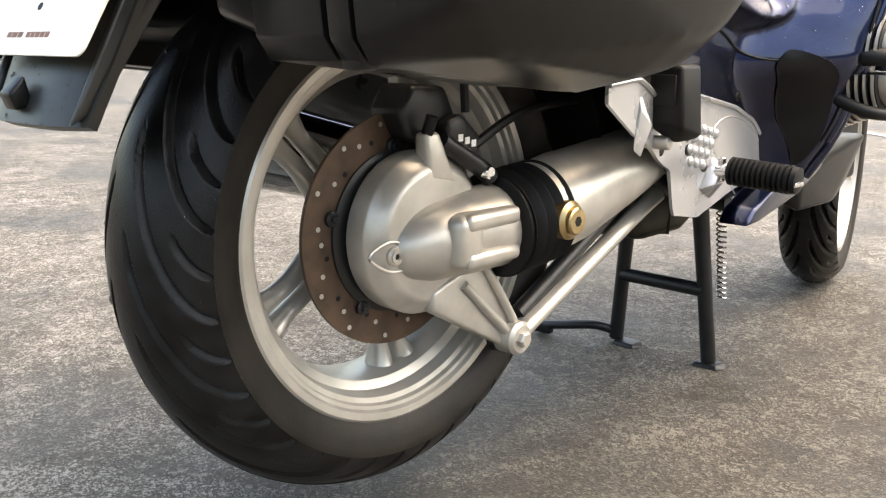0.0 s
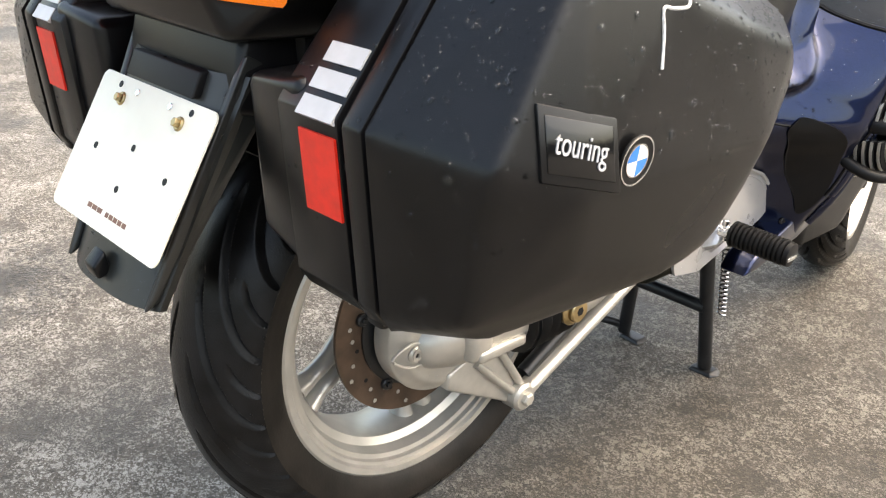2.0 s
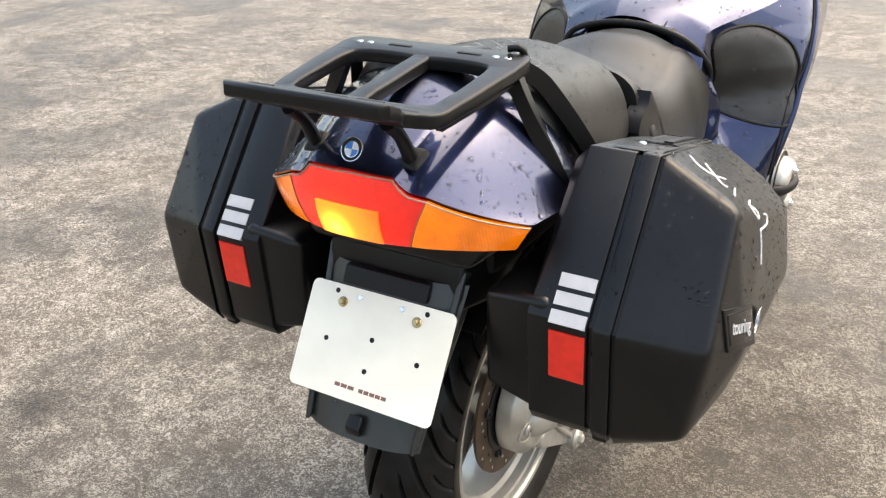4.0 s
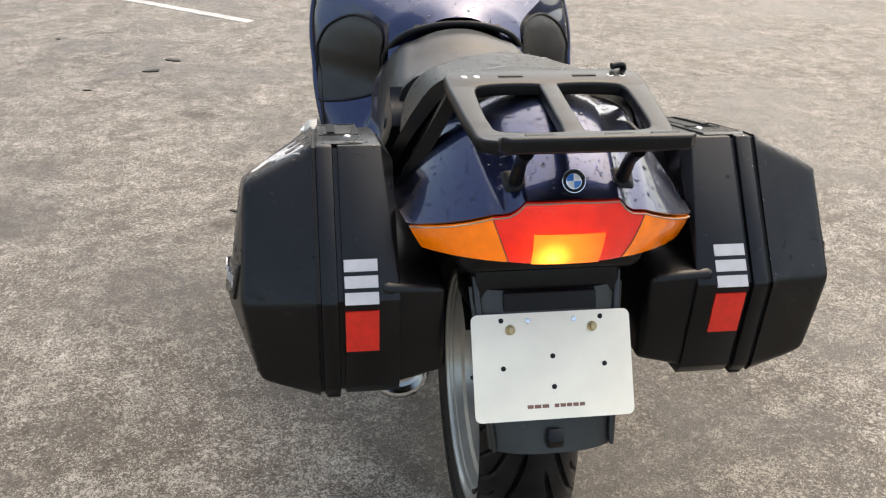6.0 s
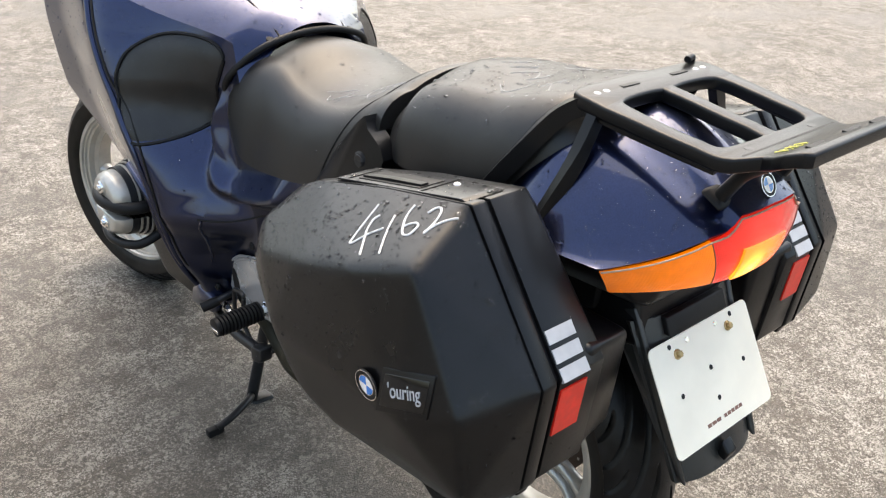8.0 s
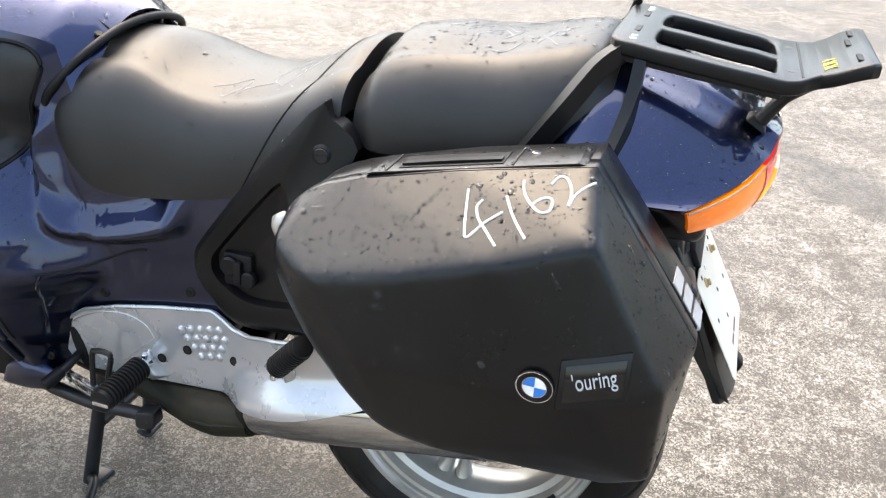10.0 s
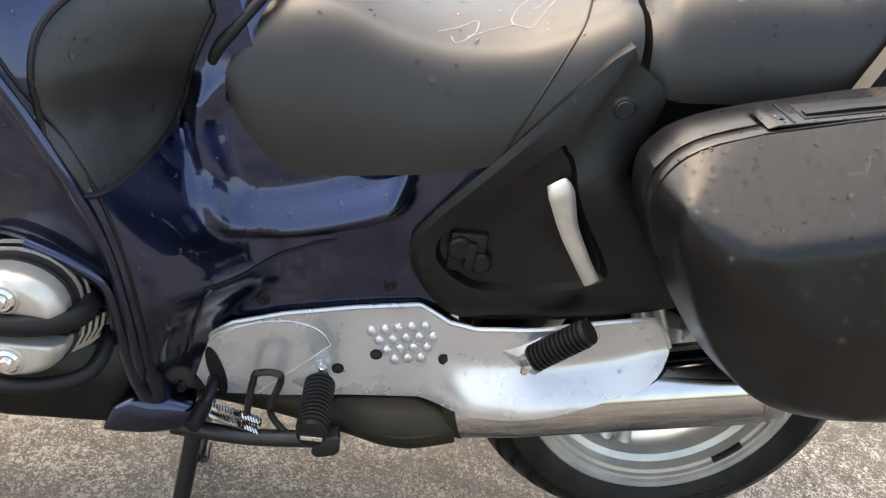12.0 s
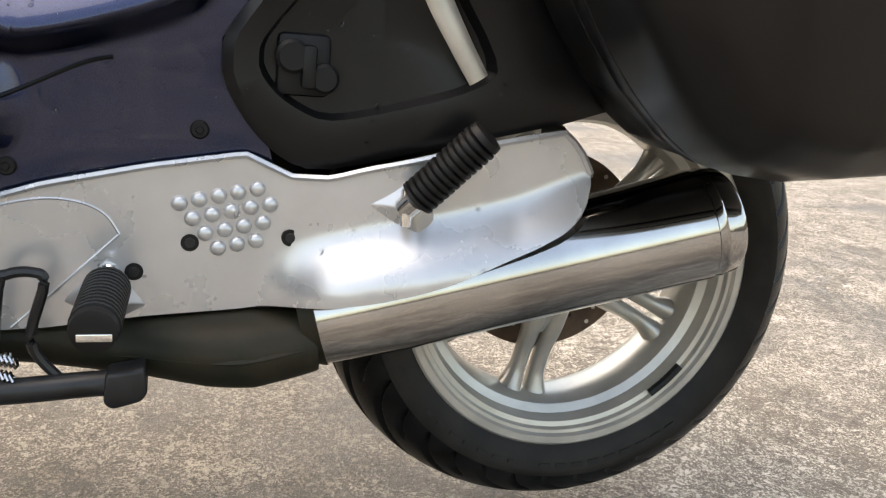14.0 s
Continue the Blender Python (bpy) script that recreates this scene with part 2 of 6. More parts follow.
    bp = n.new("ShaderNodeBump")
    bp.inputs["Strength"].default_value, bp.inputs["Distance"].default_value = 0.7, 0.004
    h = mixc("MIX", 0.5, stones.outputs["Distance"], grit.outputs[0])
    link(h, bp.inputs["Height"])
    link(bp.outputs[0], b.inputs["Normal"])
    return m


GROUND = ground_material()


# ---- mesh helpers ----
from mathutils.bvhtree import BVHTree


def part(name, bm, material, parent=None, label="", smooth=True, angle=40):
    """Links a bmesh as one mesh object under a thing or a part."""
    me = bpy.data.meshes.new(name)
    bmesh.ops.recalc_face_normals(bm, faces=bm.faces)
    for f in bm.faces:
        f.smooth = smooth
    for e in bm.edges:
        if len(e.link_faces) == 2 and e.calc_face_angle(0) > radians(angle):
            e.smooth = False
    bm.to_mesh(me)
    bm.free()
    me.materials.append(material)
    ob = new(name, me)
    if parent:
        ob.parent = parent
    if label:
        tagged(ob, label)
    return ob


def empty(name, parent=None, label=""):
    ob = new(name)
    ob.empty_display_size = 0.05
    if parent:
        ob.parent = parent
    return tagged(ob, label) if label else ob


def bevelled(bm, width, segs=2, angle=25):
    edges = [e for e in bm.edges if len(e.link_faces) == 2 and e.calc_face_angle(0) > radians(angle)]
    bmesh.ops.bevel(bm, geom=edges, offset=width, segments=segs, profile=0.5, affect="EDGES", clamp_overlap=True)
    return bm


def merged(*bms):
    out = bmesh.new()
    for b in bms:
        me = bpy.data.meshes.new("tmp")
        b.to_mesh(me)
        out.from_mesh(me)
        bpy.data.meshes.remove(me)
        b.free()
    return out


def box(x0, x1, y0, y1, z0, z1, bev=0.003, segs=2):
    bm = bmesh.new()
    bmesh.ops.create_cube(bm, size=1)
    for v in bm.verts:
        v.co = ((x0 + x1) / 2 + v.co.x * (x1 - x0), (y0 + y1) / 2 + v.co.y * (y1 - y0), (z0 + z1) / 2 + v.co.z * (z1 - z0))
    return bevelled(bm, bev, segs) if bev else bm


def hull(points, bev=0.01, segs=3, angle=12):
    bm = bmesh.new()
    for p in points:
        bm.verts.new(p)
    bmesh.ops.convex_hull(bm, input=bm.verts)
    bmesh.ops.dissolve_limit(bm, angle_limit=radians(4), verts=bm.verts, edges=bm.edges)
    loose = [v for v in bm.verts if not v.link_faces]
    bmesh.ops.delete(bm, geom=loose, context="VERTS")
    return bevelled(bm, bev, segs, angle) if bev else bm


def prism(outline, axis, a, b, bev=0.002, segs=2):
    """A plate: a closed outline of 2D points, pushed along an axis from a to b."""
    def at(p, d):
        return {"x": (d, p[0], p[1]), "y": (p[0], d, p[1]), "z": (p[0], p[1], d)}[axis]
    bm = bmesh.new()
    va, vb = [bm.verts.new(at(p, a)) for p in outline], [bm.verts.new(at(p, b)) for p in outline]
    bm.faces.new(va)
    bm.faces.new(vb[::-1])
    n = len(outline)
    for i in range(n):
        bm.faces.new((va[i], vb[i], vb[(i + 1) % n], va[(i + 1) % n]))
    bmesh.ops.recalc_face_normals(bm, faces=bm.faces)
    return bevelled(bm, bev, segs, 20) if bev else bm


def smooth_line(points, steps=8, closed=False):
    """A Catmull-Rom curve through points."""
    P = [Vector(p) for p in points]
    out, n = [], len(P)
    for i in range(n if closed else n - 1):
        p0, p1, p2, p3 = (P[(i + k) % n] if closed else P[min(max(i + k, 0), n - 1)] for k in (-1, 0, 1, 2))
        for s in range(steps):
            t = s / steps
            out.append(0.5 * (2 * p1 + (p2 - p0) * t + (2 * p0 - 5 * p1 + 4 * p2 - p3) * t * t + (3 * p1 - p0 - 3 * p2 + p3) * t ** 3))
    if not closed:
        out.append(P[-1])
    return out


def tube(points, r, segs=12, steps=8, flat=1.0, closed=False, curve=True, up=(0, 0, 1)):
    """A bar swept along a line; r may be a number or a list, flat squeezes it across."""
    L = smooth_line(points, steps, closed) if curve and len(points) > 2 else [Vector(p) for p in points]
    bm = bmesh.new()
    rings, n = [], len(L)
    for i, p in enumerate(L):
        if closed:
            d = (L[(i + 1) % n] - L[i - 1]).normalized()
        else:
            d = (L[min(i + 1, n - 1)] - L[max(i - 1, 0)]).normalized()
        side = d.cross(Vector(up))
        side = side.normalized() if side.length > 1e-3 else Vector((1, 0, 0))
        top = side.cross(d).normalized()
        rad = r if isinstance(r, (int, float)) else float(np.interp(i / max(1, n - 1), np.linspace(0, 1, len(r)), r))
        rings.append([bm.verts.new(p + side * math.cos(2 * math.pi * k / segs) * rad + top * math.sin(2 * math.pi * k / segs) * rad * flat) for k in range(segs)])
    for i in range(n if closed else n - 1):
        A, B = rings[i], rings[(i + 1) % n]
        for k in range(segs):
            bm.faces.new((A[k], A[(k + 1) % segs], B[(k + 1) % segs], B[k]))
    if not closed:
        bm.faces.new(rings[0][::-1])
        bm.faces.new(rings[-1])
    return bm


def lathe(profile, centre=(0, 0, 0), axis=(1, 0, 0), segs=64, closed=False, cap=True):
    """Turns (along axis, radius) pairs round an axis through centre."""
    a = Vector(axis).normalized()
    q = Vector((0, 0, 1)).cross(a) if abs(a.z) < 0.9 else Vector((1, 0, 0)).cross(a)
    q.normalize()
    w = a.cross(q)
    bm = bmesh.new()
    rings = []
    for s in range(segs):
        t = 2 * math.pi * s / segs
        rings.append([bm.verts.new(Vector(centre) + a * h + (q * math.cos(t) + w * math.sin(t)) * r) for h, r in profile])
    m = len(profile)
    for s in range(segs):
        A, B = rings[s], rings[(s + 1) % segs]
        for i in range(m if closed else m - 1):
            bm.faces.new((A[i], A[(i + 1) % m], B[(i + 1) % m], B[i]))
    if not closed and cap:
        for i, flip in ((0, 1), (m - 1, -1)):
            if profile[i][1] > 1e-5:
                bm.faces.new([r[i] for r in rings][::flip])
    bmesh.ops.remove_doubles(bm, verts=bm.verts, dist=1e-6)
    return bm


def rod(a, b, r, segs=16, bev=0.0):
    """A round pin from a to b, with chamfered ends."""
    a, b = Vector(a), Vector(b)
    L = (b - a).length
    c = bev or min(r * 0.2, L * 0.3)
    return lathe([(0, 0), (0, r - c), (c, r), (L - c, r), (L, r - c), (L, 0)], a, b - a, segs)


def sheet(fn, nu, nv, thick=0.003):
    """A shell: fn(u, v) for u, v from 0 to 1, given a thickness against its normals."""
    bm = bmesh.new()
    g = [[bm.verts.new(fn(i / nu, j / nv)) for j in range(nv + 1)] for i in range(nu + 1)]
    for i in range(nu):
        for j in range(nv):
            bm.faces.new((g[i][j], g[i + 1][j], g[i + 1][j + 1], g[i][j + 1]))
    bmesh.ops.remove_doubles(bm, verts=bm.verts, dist=1e-6)
    if thick:
        bmesh.ops.recalc_face_normals(bm, faces=bm.faces)
        bmesh.ops.solidify(bm, geom=list(bm.faces), thickness=thick)
    return bm


def loft(sections, cap=True, closed=True):
    bm = bmesh.new()
    rings = [[bm.verts.new(p) for p in s] for s in sections]
    n = len(rings[0])
    for A, B in zip(rings, rings[1:]):
        for k in range(n if closed else n - 1):
            bm.faces.new((A[k], A[(k + 1) % n], B[(k + 1) % n], B[k]))
    if cap:
        bm.faces.new(rings[0][::-1])
        bm.faces.new(rings[-1])
    return bm


def lerp_rows(rows, t):
    """Smoothly interpolates rows of equal length by their first entry."""
    ks = [r[0] for r in rows]
    return [float(np.interp(t, ks, [r[i] for r in rows])) for i in range(1, len(rows[0]))]


def soft_rows(rows, t):
    """As lerp_rows, with a rounded course between the rows."""
    ks = [r[0] for r in rows]
    i = max(0, min(len(ks) - 2, int(np.searchsorted(ks, t)) - 1))
    u = min(1, max(0, (t - ks[i]) / (ks[i + 1] - ks[i])))
    out = []
    for c in range(1, len(rows[0])):
        p0, p1, p2, p3 = (rows[min(max(i + k, 0), len(ks) - 1)][c] for k in (-1, 0, 1, 2))
        out.append(0.5 * (2 * p1 + (p2 - p0) * u + (2 * p0 - 5 * p1 + 4 * p2 - p3) * u * u + (3 * p1 - p0 - 3 * p2 + p3) * u ** 3))
    return out


def step(a, b, x):
    t = min(1, max(0, (x - a) / (b - a)))
    return t * t * (3 - 2 * t)


def soften(bm, size, rounds, keep=None):
    """Divide a faceted shape finely and relax it, so that its edges become soft; keep() holds points back."""
    bmesh.ops.triangulate(bm, faces=bm.faces[:])
    for _ in range(8):
        long = [e for e in bm.edges if e.calc_length() > size]
        if not long:
            break
        bmesh.ops.subdivide_edges(bm, edges=long, cuts=1)
        bmesh.ops.triangulate(bm, faces=bm.faces[:])
    free = [v for v in bm.verts if keep is None or not keep(v.co)]
    for _ in range(rounds):
        bmesh.ops.smooth_vert(bm, verts=free, factor=0.5, use_axis_x=True, use_axis_y=True, use_axis_z=True)
    return bm


def mirrored(bm, s):
    """The same shape on the other side of the machine."""
    if s < 0:
        for v in bm.verts:
            v.co.x = -v.co.x
        bmesh.ops.reverse_faces(bm, faces=bm.faces)
    return bm


# ---- the ground ----
def build_ground():
    bm = bmesh.new()
    bmesh.ops.create_grid(bm, x_segments=2, y_segments=2, size=400)
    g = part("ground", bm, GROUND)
    tagged(g, "weathered aggregate concrete yard, grey-brown with damp patches and painted wheel shade", "ground", kind="structure")
    bm = prism([(-1.737, 5.492), (-0.765, 4.697), (-0.715, 4.76), (-1.69, 5.555)], "z", 0.0, 0.004, 0)
    line = part("road_marking", bm, LINEPAINT)
    tagged(line, "worn white painted line on the concrete", "marking", kind="structure")


def build_sky_blockers():
    """Plain walls added out of sight of the walk to block low sky light."""
    m = mat("sky_blocker", (0.07, 0.068, 0.062), 0.8, 0, 0, 0.3, 0.7, 0.3, 6, 0.02)
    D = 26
    # heights set how much low sky each side loses in light and reflections
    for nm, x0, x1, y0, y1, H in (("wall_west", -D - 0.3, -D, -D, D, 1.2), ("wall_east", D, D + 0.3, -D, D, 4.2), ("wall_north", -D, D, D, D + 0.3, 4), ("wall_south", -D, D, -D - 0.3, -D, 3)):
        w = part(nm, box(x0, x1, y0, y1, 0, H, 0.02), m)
        tagged(w, "plain dark weathered wall, added unseen to block low sky light", "wall", kind="structure")


build_ground()
build_sky_blockers()

# ---- the motorcycle ----
AX = Vector((0, 0, 0.365))
bike = empty("motorcycle")
tagged(bike, "navy blue touring motorcycle with black panniers, wet, on its centre stand", "motorcycle")


def groove_depth(theta, u, R, half):
    """Sweeping tread grooves: along the tread by its middle, turning out across the shoulder."""
    a = abs(u)
    d = 0.0
    pitch = 2 * math.pi / 19
    for shift, lo, L, w in ((0.0, 0.12, 0.78, 0.0042), (0.5, 0.62, 0.78, 0.0038)):
        if not lo < a < 0.99:
            continue
        path = -L * (1 - a) ** 1.8 + shift * pitch + (0.5 * pitch if u < 0 else 0)
        slope = R * L * 1.8 * (1 - a) ** 0.8 / half
        off = (theta - path + pitch / 2) % pitch - pitch / 2
        run = abs(off) * R / math.sqrt(1 + slope * slope)
        ends = min(1, (a - lo) / 0.05, (0.99 - a) / 0.03)
        w = w * (0.45 + 0.55 * ends)
        if run < w:
            d = max(d, ends * (1 - (run / w) ** 2))
    return d


def tyre_mesh(centre, R, half, rim_r, nt=1300, nu=84, depth=0.0095, grooves=True, turn=0.0):
    """A road tyre: round crown with cut grooves; the sidewall down to the rim."""
    bm = bmesh.new()
    rings = []
    crown = half * 1.02
    for i in range(nt):
        th = 2 * math.pi * i / nt
        ring = []
        for j in range(nu + 1):
            u = -1 + 2 * j / nu
            ang = u * radians(66)
            rc = crown / math.sin(radians(66))
            x, r = rc * math.sin(ang), R - rc * (1 - math.cos(ang))
            if grooves:
                r -= depth * groove_depth(th + turn, u, R, half)
            ring.append(bm.verts.new(centre + Vector((x, r * math.cos(th), r * math.sin(th)))))
        rings.append(ring)
    for i in range(nt):
        A, B = rings[i], rings[(i + 1) % nt]
        for j in range(nu):
            bm.faces.new((A[j], A[j + 1], B[j + 1], B[j]))
    edge = R - (crown / math.sin(radians(66))) * (1 - math.cos(radians(66)))
    return bm, edge, crown


def build_wheel(name, centre, R, half, rim_r, rim_half, label, front=False):
    w = empty(name, bike, label)
    bm, edge, crown = tyre_mesh(centre, R, half, rim_r, *((600, 48) if front else (1000, 150)))
    part("tyre_tread", bm, RUBBER, w, "black grooved tread, damp", angle=30)
    prof = [(crown, edge), (crown * 0.998, edge - 0.004), (crown * 0.985, edge - 0.009), (crown * 0.95, rim_r + 0.02), (rim_half + 0.006, rim_r + 0.006), (rim_half - 0.004, rim_r - 0.004)]
    side = merged(lathe(prof, centre, (1, 0, 0), 128, cap=False), lathe([(-a, b) for a, b in prof], centre, (1, 0, 0), 128, cap=False))
    part("tyre_sidewall", side, SIDEWALL, w, "brownish black tyre sidewall")
    h = rim_half
    rp = [(h, rim_r), (h + 0.002, rim_r - 0.003), (h + 0.001, rim_r - 0.011), (h - 0.004, rim_r - 0.014), (h - 0.005, rim_r - 0.018), (h - 0.011, rim_r - 0.02), (h - 0.013, rim_r - 0.026),
          (h - 0.028, rim_r - 0.031), (h - 0.034, rim_r - 0.041), (0.02, rim_r - 0.046), (-0.02, rim_r - 0.046)]
    rp = rp[:-1] + [(-a, b) for a, b in rp[:-1]][::-1]
    rp = rp + [(-h * 0.8, rim_r + 0.002), (h * 0.8, rim_r + 0.002)]
    part("rim", lathe(rp, centre, (1, 0, 0), 128, closed=True), WHEEL, w, "silver cast alloy rim", angle=24)
    for k in range(5):
        a0 = radians(-80 + 72 * k)
        for s in (-1, 1):
            def at(r, da, x):
                return centre + Vector((x, r * math.cos(a0 + da), r * math.sin(a0 + da)))
            pts = [at(0.045, s * 0.28, -0.012), at(0.085, s * 0.17, -0.006), at(0.125, s * 0.108, 0.002), at(0.155, s * 0.092, 0.004), at(rim_r - 0.046, s * 0.1, 0.004)]
            part("spoke", tube(pts, [0.014, 0.0125, 0.0105, 0.0105, 0.016], 12, 6, 1.35, up=(1, 0, 0)), WHEEL, w)
        part("spoke_web", tube([at(0.04, 0, -0.012), at(0.07, 0, -0.008), at(0.098, 0, -0.002)], [0.02, 0.018, 0.006], 12, 5, 0.7, up=(1, 0, 0)), WHEEL, w)
    part("hub", lathe([(-0.04, 0), (-0.04, 0.036), (-0.034, 0.042), (-0.02, 0.06), (0.03, 0.062), (0.04, 0.05), (0.06, 0.05), (0.06, 0)], centre, (1, 0, 0), 48), WHEEL, w)
    return w


rear = build_wheel("rear_wheel", AX, 0.318, 0.083, 0.226, 0.07, "rear wheel with silver twin spokes")
FA = Vector((-0.012, 1.47, 0.3))
front = build_wheel("front_wheel", FA, 0.3, 0.06, 0.222, 0.05, "front wheel with silver spokes", True)
front.matrix_basis = Matrix.Translation(FA) @ Matrix.Rotation(radians(14), 4, "Z") @ Matrix.Translation(-FA)


def build_brake(parent):
    """Drilled rear disc on its carrier, right of the spokes."""
    prof = [(0.048, 0.094), (0.053, 0.094), (0.053, 0.136), (0.048, 0.136)]
    part("brake_disc", lathe(prof, AX, (1, 0, 0), 96, closed=True), DISC, parent, "rust-brown drilled brake disc")
    for k in range(40):
        a = 2 * math.pi * k / 40
        rr = (0.104, 0.115, 0.126)[k % 3] if k % 4 else 0.11
        c = AX + Vector((0.0478, rr * math.cos(a), rr * math.sin(a)))
        # solid plugs; the pale ones stand in for light seen through the drilling
        part("disc_hole", rod(c, c + Vector((0.0058, 0, 0)), 0.0031, 8, 0.0002), WHEEL if k % 3 else SOFTRUB, parent)
    part("disc_carrier", lathe([(0.04, 0.05), (0.056, 0.05), (0.058, 0.09), (0.056, 0.096), (0.046, 0.096), (0.04, 0.08)], AX, (1, 0, 0), 64, closed=True), DARKMETAL, parent)
    for k in range(5):
        a = radians(20 + 72 * k)
        c = AX + Vector((0.05, 0.099 * math.cos(a), 0.099 * math.sin(a)))
        part("disc_bolt", merged(rod(c, c + Vector((0.009, 0, 0)), 0.009), rod(c + Vector((0.008, 0, 0)), c + Vector((0.012, 0, 0)), 0.004)), DARKMETAL, parent)


build_brake(rear)


def build_wheel_marks():
    """Worn raised lettering bands on the left sidewall, a balance weight and the valve."""
    for k in range(16):
        a = radians(-128 + 5.2 * k + (6 if k > 8 else 0))
        r0, r1 = 0.247, 0.2535 if k < 9 else 0.251
        w = radians(3.4 if k < 9 else 2.4)
        q = [AX + Vector((-0.0815 if rr < 0.249 else -0.0828, rr * math.cos(a + d), rr * math.sin(a + d))) for rr, d in ((r0, 0), (r0, w), (r1, w), (r1, 0))]
        part("sidewall_mark", loft([[v + Vector((0.004, 0, 0)) for v in q], [v - Vector((0.0008, 0, 0)) for v in q]]), GREYMARK, rear)
    pts = [AX + Vector((-0.062, 0.2035 * math.cos(radians(t)), 0.2035 * math.sin(radians(t)))) for t in range(-142, -125, 3)]
    part("balance_weight", tube(pts, 0.0055, 8, curve=False), SOFTRUB, rear)
    v = AX + Vector((0.0, 0.172 * math.cos(radians(-30)), 0.172 * math.sin(radians(-30))))
    part("valve", tube([v, v + Vector((-0.012, -0.02, 0.01)), v + Vector((-0.03, -0.03, 0.014))], 0.0045, 8), SOFTRUB, rear)


build_wheel_marks()


def build_final_drive():
    fd = empty("final_drive", bike, "cast alloy shaft drive housing")
    part("housing", lathe([(0.06, 0), (0.06, 0.088), (0.064, 0.094), (0.09, 0.0945), (0.094, 0.093), (0.107, 0.08), (0.11, 0.076), (0.111, 0.072), (0.113, 0.0)], AX + Vector((0, 0.01, 0)), (1, 0, 0), 72), CAST, fd, "satin grey cast bevel drive cover")
    part("input_neck", tube([(0.088, -0.045, 0.352), (0.095, -0.03, 0.354), (0.1, 0.0, 0.358), (0.106, 0.06, 0.361), (0.11, 0.118, 0.363)], [0.02, 0.036, 0.046, 0.05, 0.052], 32, 8), CAST, fd)
    part("rib", merged(box(0.13, 0.163, 0.01, 0.1, 0.374, 0.394, 0.007, 3), box(0.13, 0.163, 0.01, 0.1, 0.331, 0.35, 0.007, 3), box(0.13, 0.16, -0.002, 0.042, 0.331, 0.394, 0.014, 4)), CAST, fd)
    part("boot_flange", lathe([(0, 0.048), (0.004, 0.064), (0.012, 0.064), (0.014, 0.05)], (0.11, 0.104, 0.362), (0.04, 1, 0.06), 40, closed=True), SOFTRUB, fd)
    boot = []
    for k in range(25):
        t = k / 24
        boot.append((t * 0.076, 0.057 + 0.0095 * (0.5 + 0.5 * math.cos(t * 2 * math.pi * 4))))
    part("rubber_boot", lathe([(0, 0.03)] + boot + [(0.076, 0.03)], (0.111, 0.112, 0.3625), (0.03, 1, 0.08), 48), SOFTRUB, fd, "black ribbed rubber boot")
    part("torque_lug", hull([(x, y, z) for x in (0.095, 0.115) for y, z in ((0.0, 0.3), (0.075, 0.325), (0.1, 0.315), (0.16, 0.222), (0.15, 0.2), (0.125, 0.204), (0.0, 0.276))], 0.005), CAST, fd)
    part("lug_rib", merged(tube([(0.116, 0.05, 0.3), (0.118, 0.09, 0.26), (0.118, 0.13, 0.222)], 0.006), tube([(0.116, 0.088, 0.315), (0.118, 0.118, 0.27), (0.118, 0.147, 0.225)], 0.006)), CAST, fd)
    eye = smooth_line([(0.1122, -0.056 + y, 0.353 + z) for y, z in ((-0.038, 0.005), (-0.012, 0.0165), (0.012, 0.011), (0.04, -0.01), (0.012, -0.0175), (-0.014, -0.014))], 5, True)
    part("plug_boss", tube(eye, 0.0021, 8, curve=False, closed=True), CAST, fd)
    part("filler_plug", merged(rod((0.108, -0.056, 0.353), (0.1155, -0.056, 0.353), 0.0115, 24), lathe([(0, 0.004), (0, 0.008), (0.002, 0.008), (0.002, 0.004)], (0.1152, -0.056, 0.353), (1, 0, 0), 18, closed=True)), CAST, fd)
    part("hex_socket", rod((0.113, -0.056, 0.353), (0.1158, -0.056, 0.353), 0.004, 6), SOFTRUB, fd)
    part("caliper_post", hull([(0.085, 0.0, 0.43), (0.112, 0.002, 0.43), (0.112, 0.045, 0.42), (0.085, 0.045, 0.42), (0.09, -0.004, 0.482), (0.108, -0.002, 0.482), (0.108, 0.02, 0.482), (0.09, 0.02, 0.482)], 0.005), CAST, fd)
    # brake caliper over the disc
    cal = empty("brake_caliper", bike, "black brake caliper")
    part("caliper_body", merged(hull([(x, y, z) for x in (0.03, 0.085) for y, z in ((-0.005, 0.475), (0.06, 0.455), (0.075, 0.49), (0.055, 0.53), (0.0, 0.535), (-0.02, 0.505))], 0.008),
                                hull([(x, y, z) for x in (0.085, 0.105) for y, z in ((0.04, 0.45), (0.085, 0.44), (0.095, 0.47), (0.06, 0.5), (0.035, 0.49))], 0.006)), DARKMETAL, cal)
    part("caliper_bracket", tube([(0.1, 0.03, 0.47), (0.11, 0.085, 0.435), (0.113, 0.1, 0.42)], 0.011, 10), DARKMETAL, cal)
    part("bracket_bolt", rod((0.11, 0.088, 0.43), (0.125, 0.088, 0.43), 0.008), CHROME, cal)
    part("caliper_pin", tube([(0.1, 0.005, 0.475), (0.108, 0.008, 0.5)], 0.007, 10), SOFTRUB, cal)
    part("bleed_nipple", tube([(0.1, 0.07, 0.5), (0.1, 0.068, 0.535)], 0.005, 8), SOFTRUB, cal)
    part("brake_hose", tube([(0.1, 0.085, 0.46), (0.1, 0.16, 0.49), (0.09, 0.26, 0.5), (0.07, 0.4, 0.5)], 0.006, 8), SOFTRUB, cal)
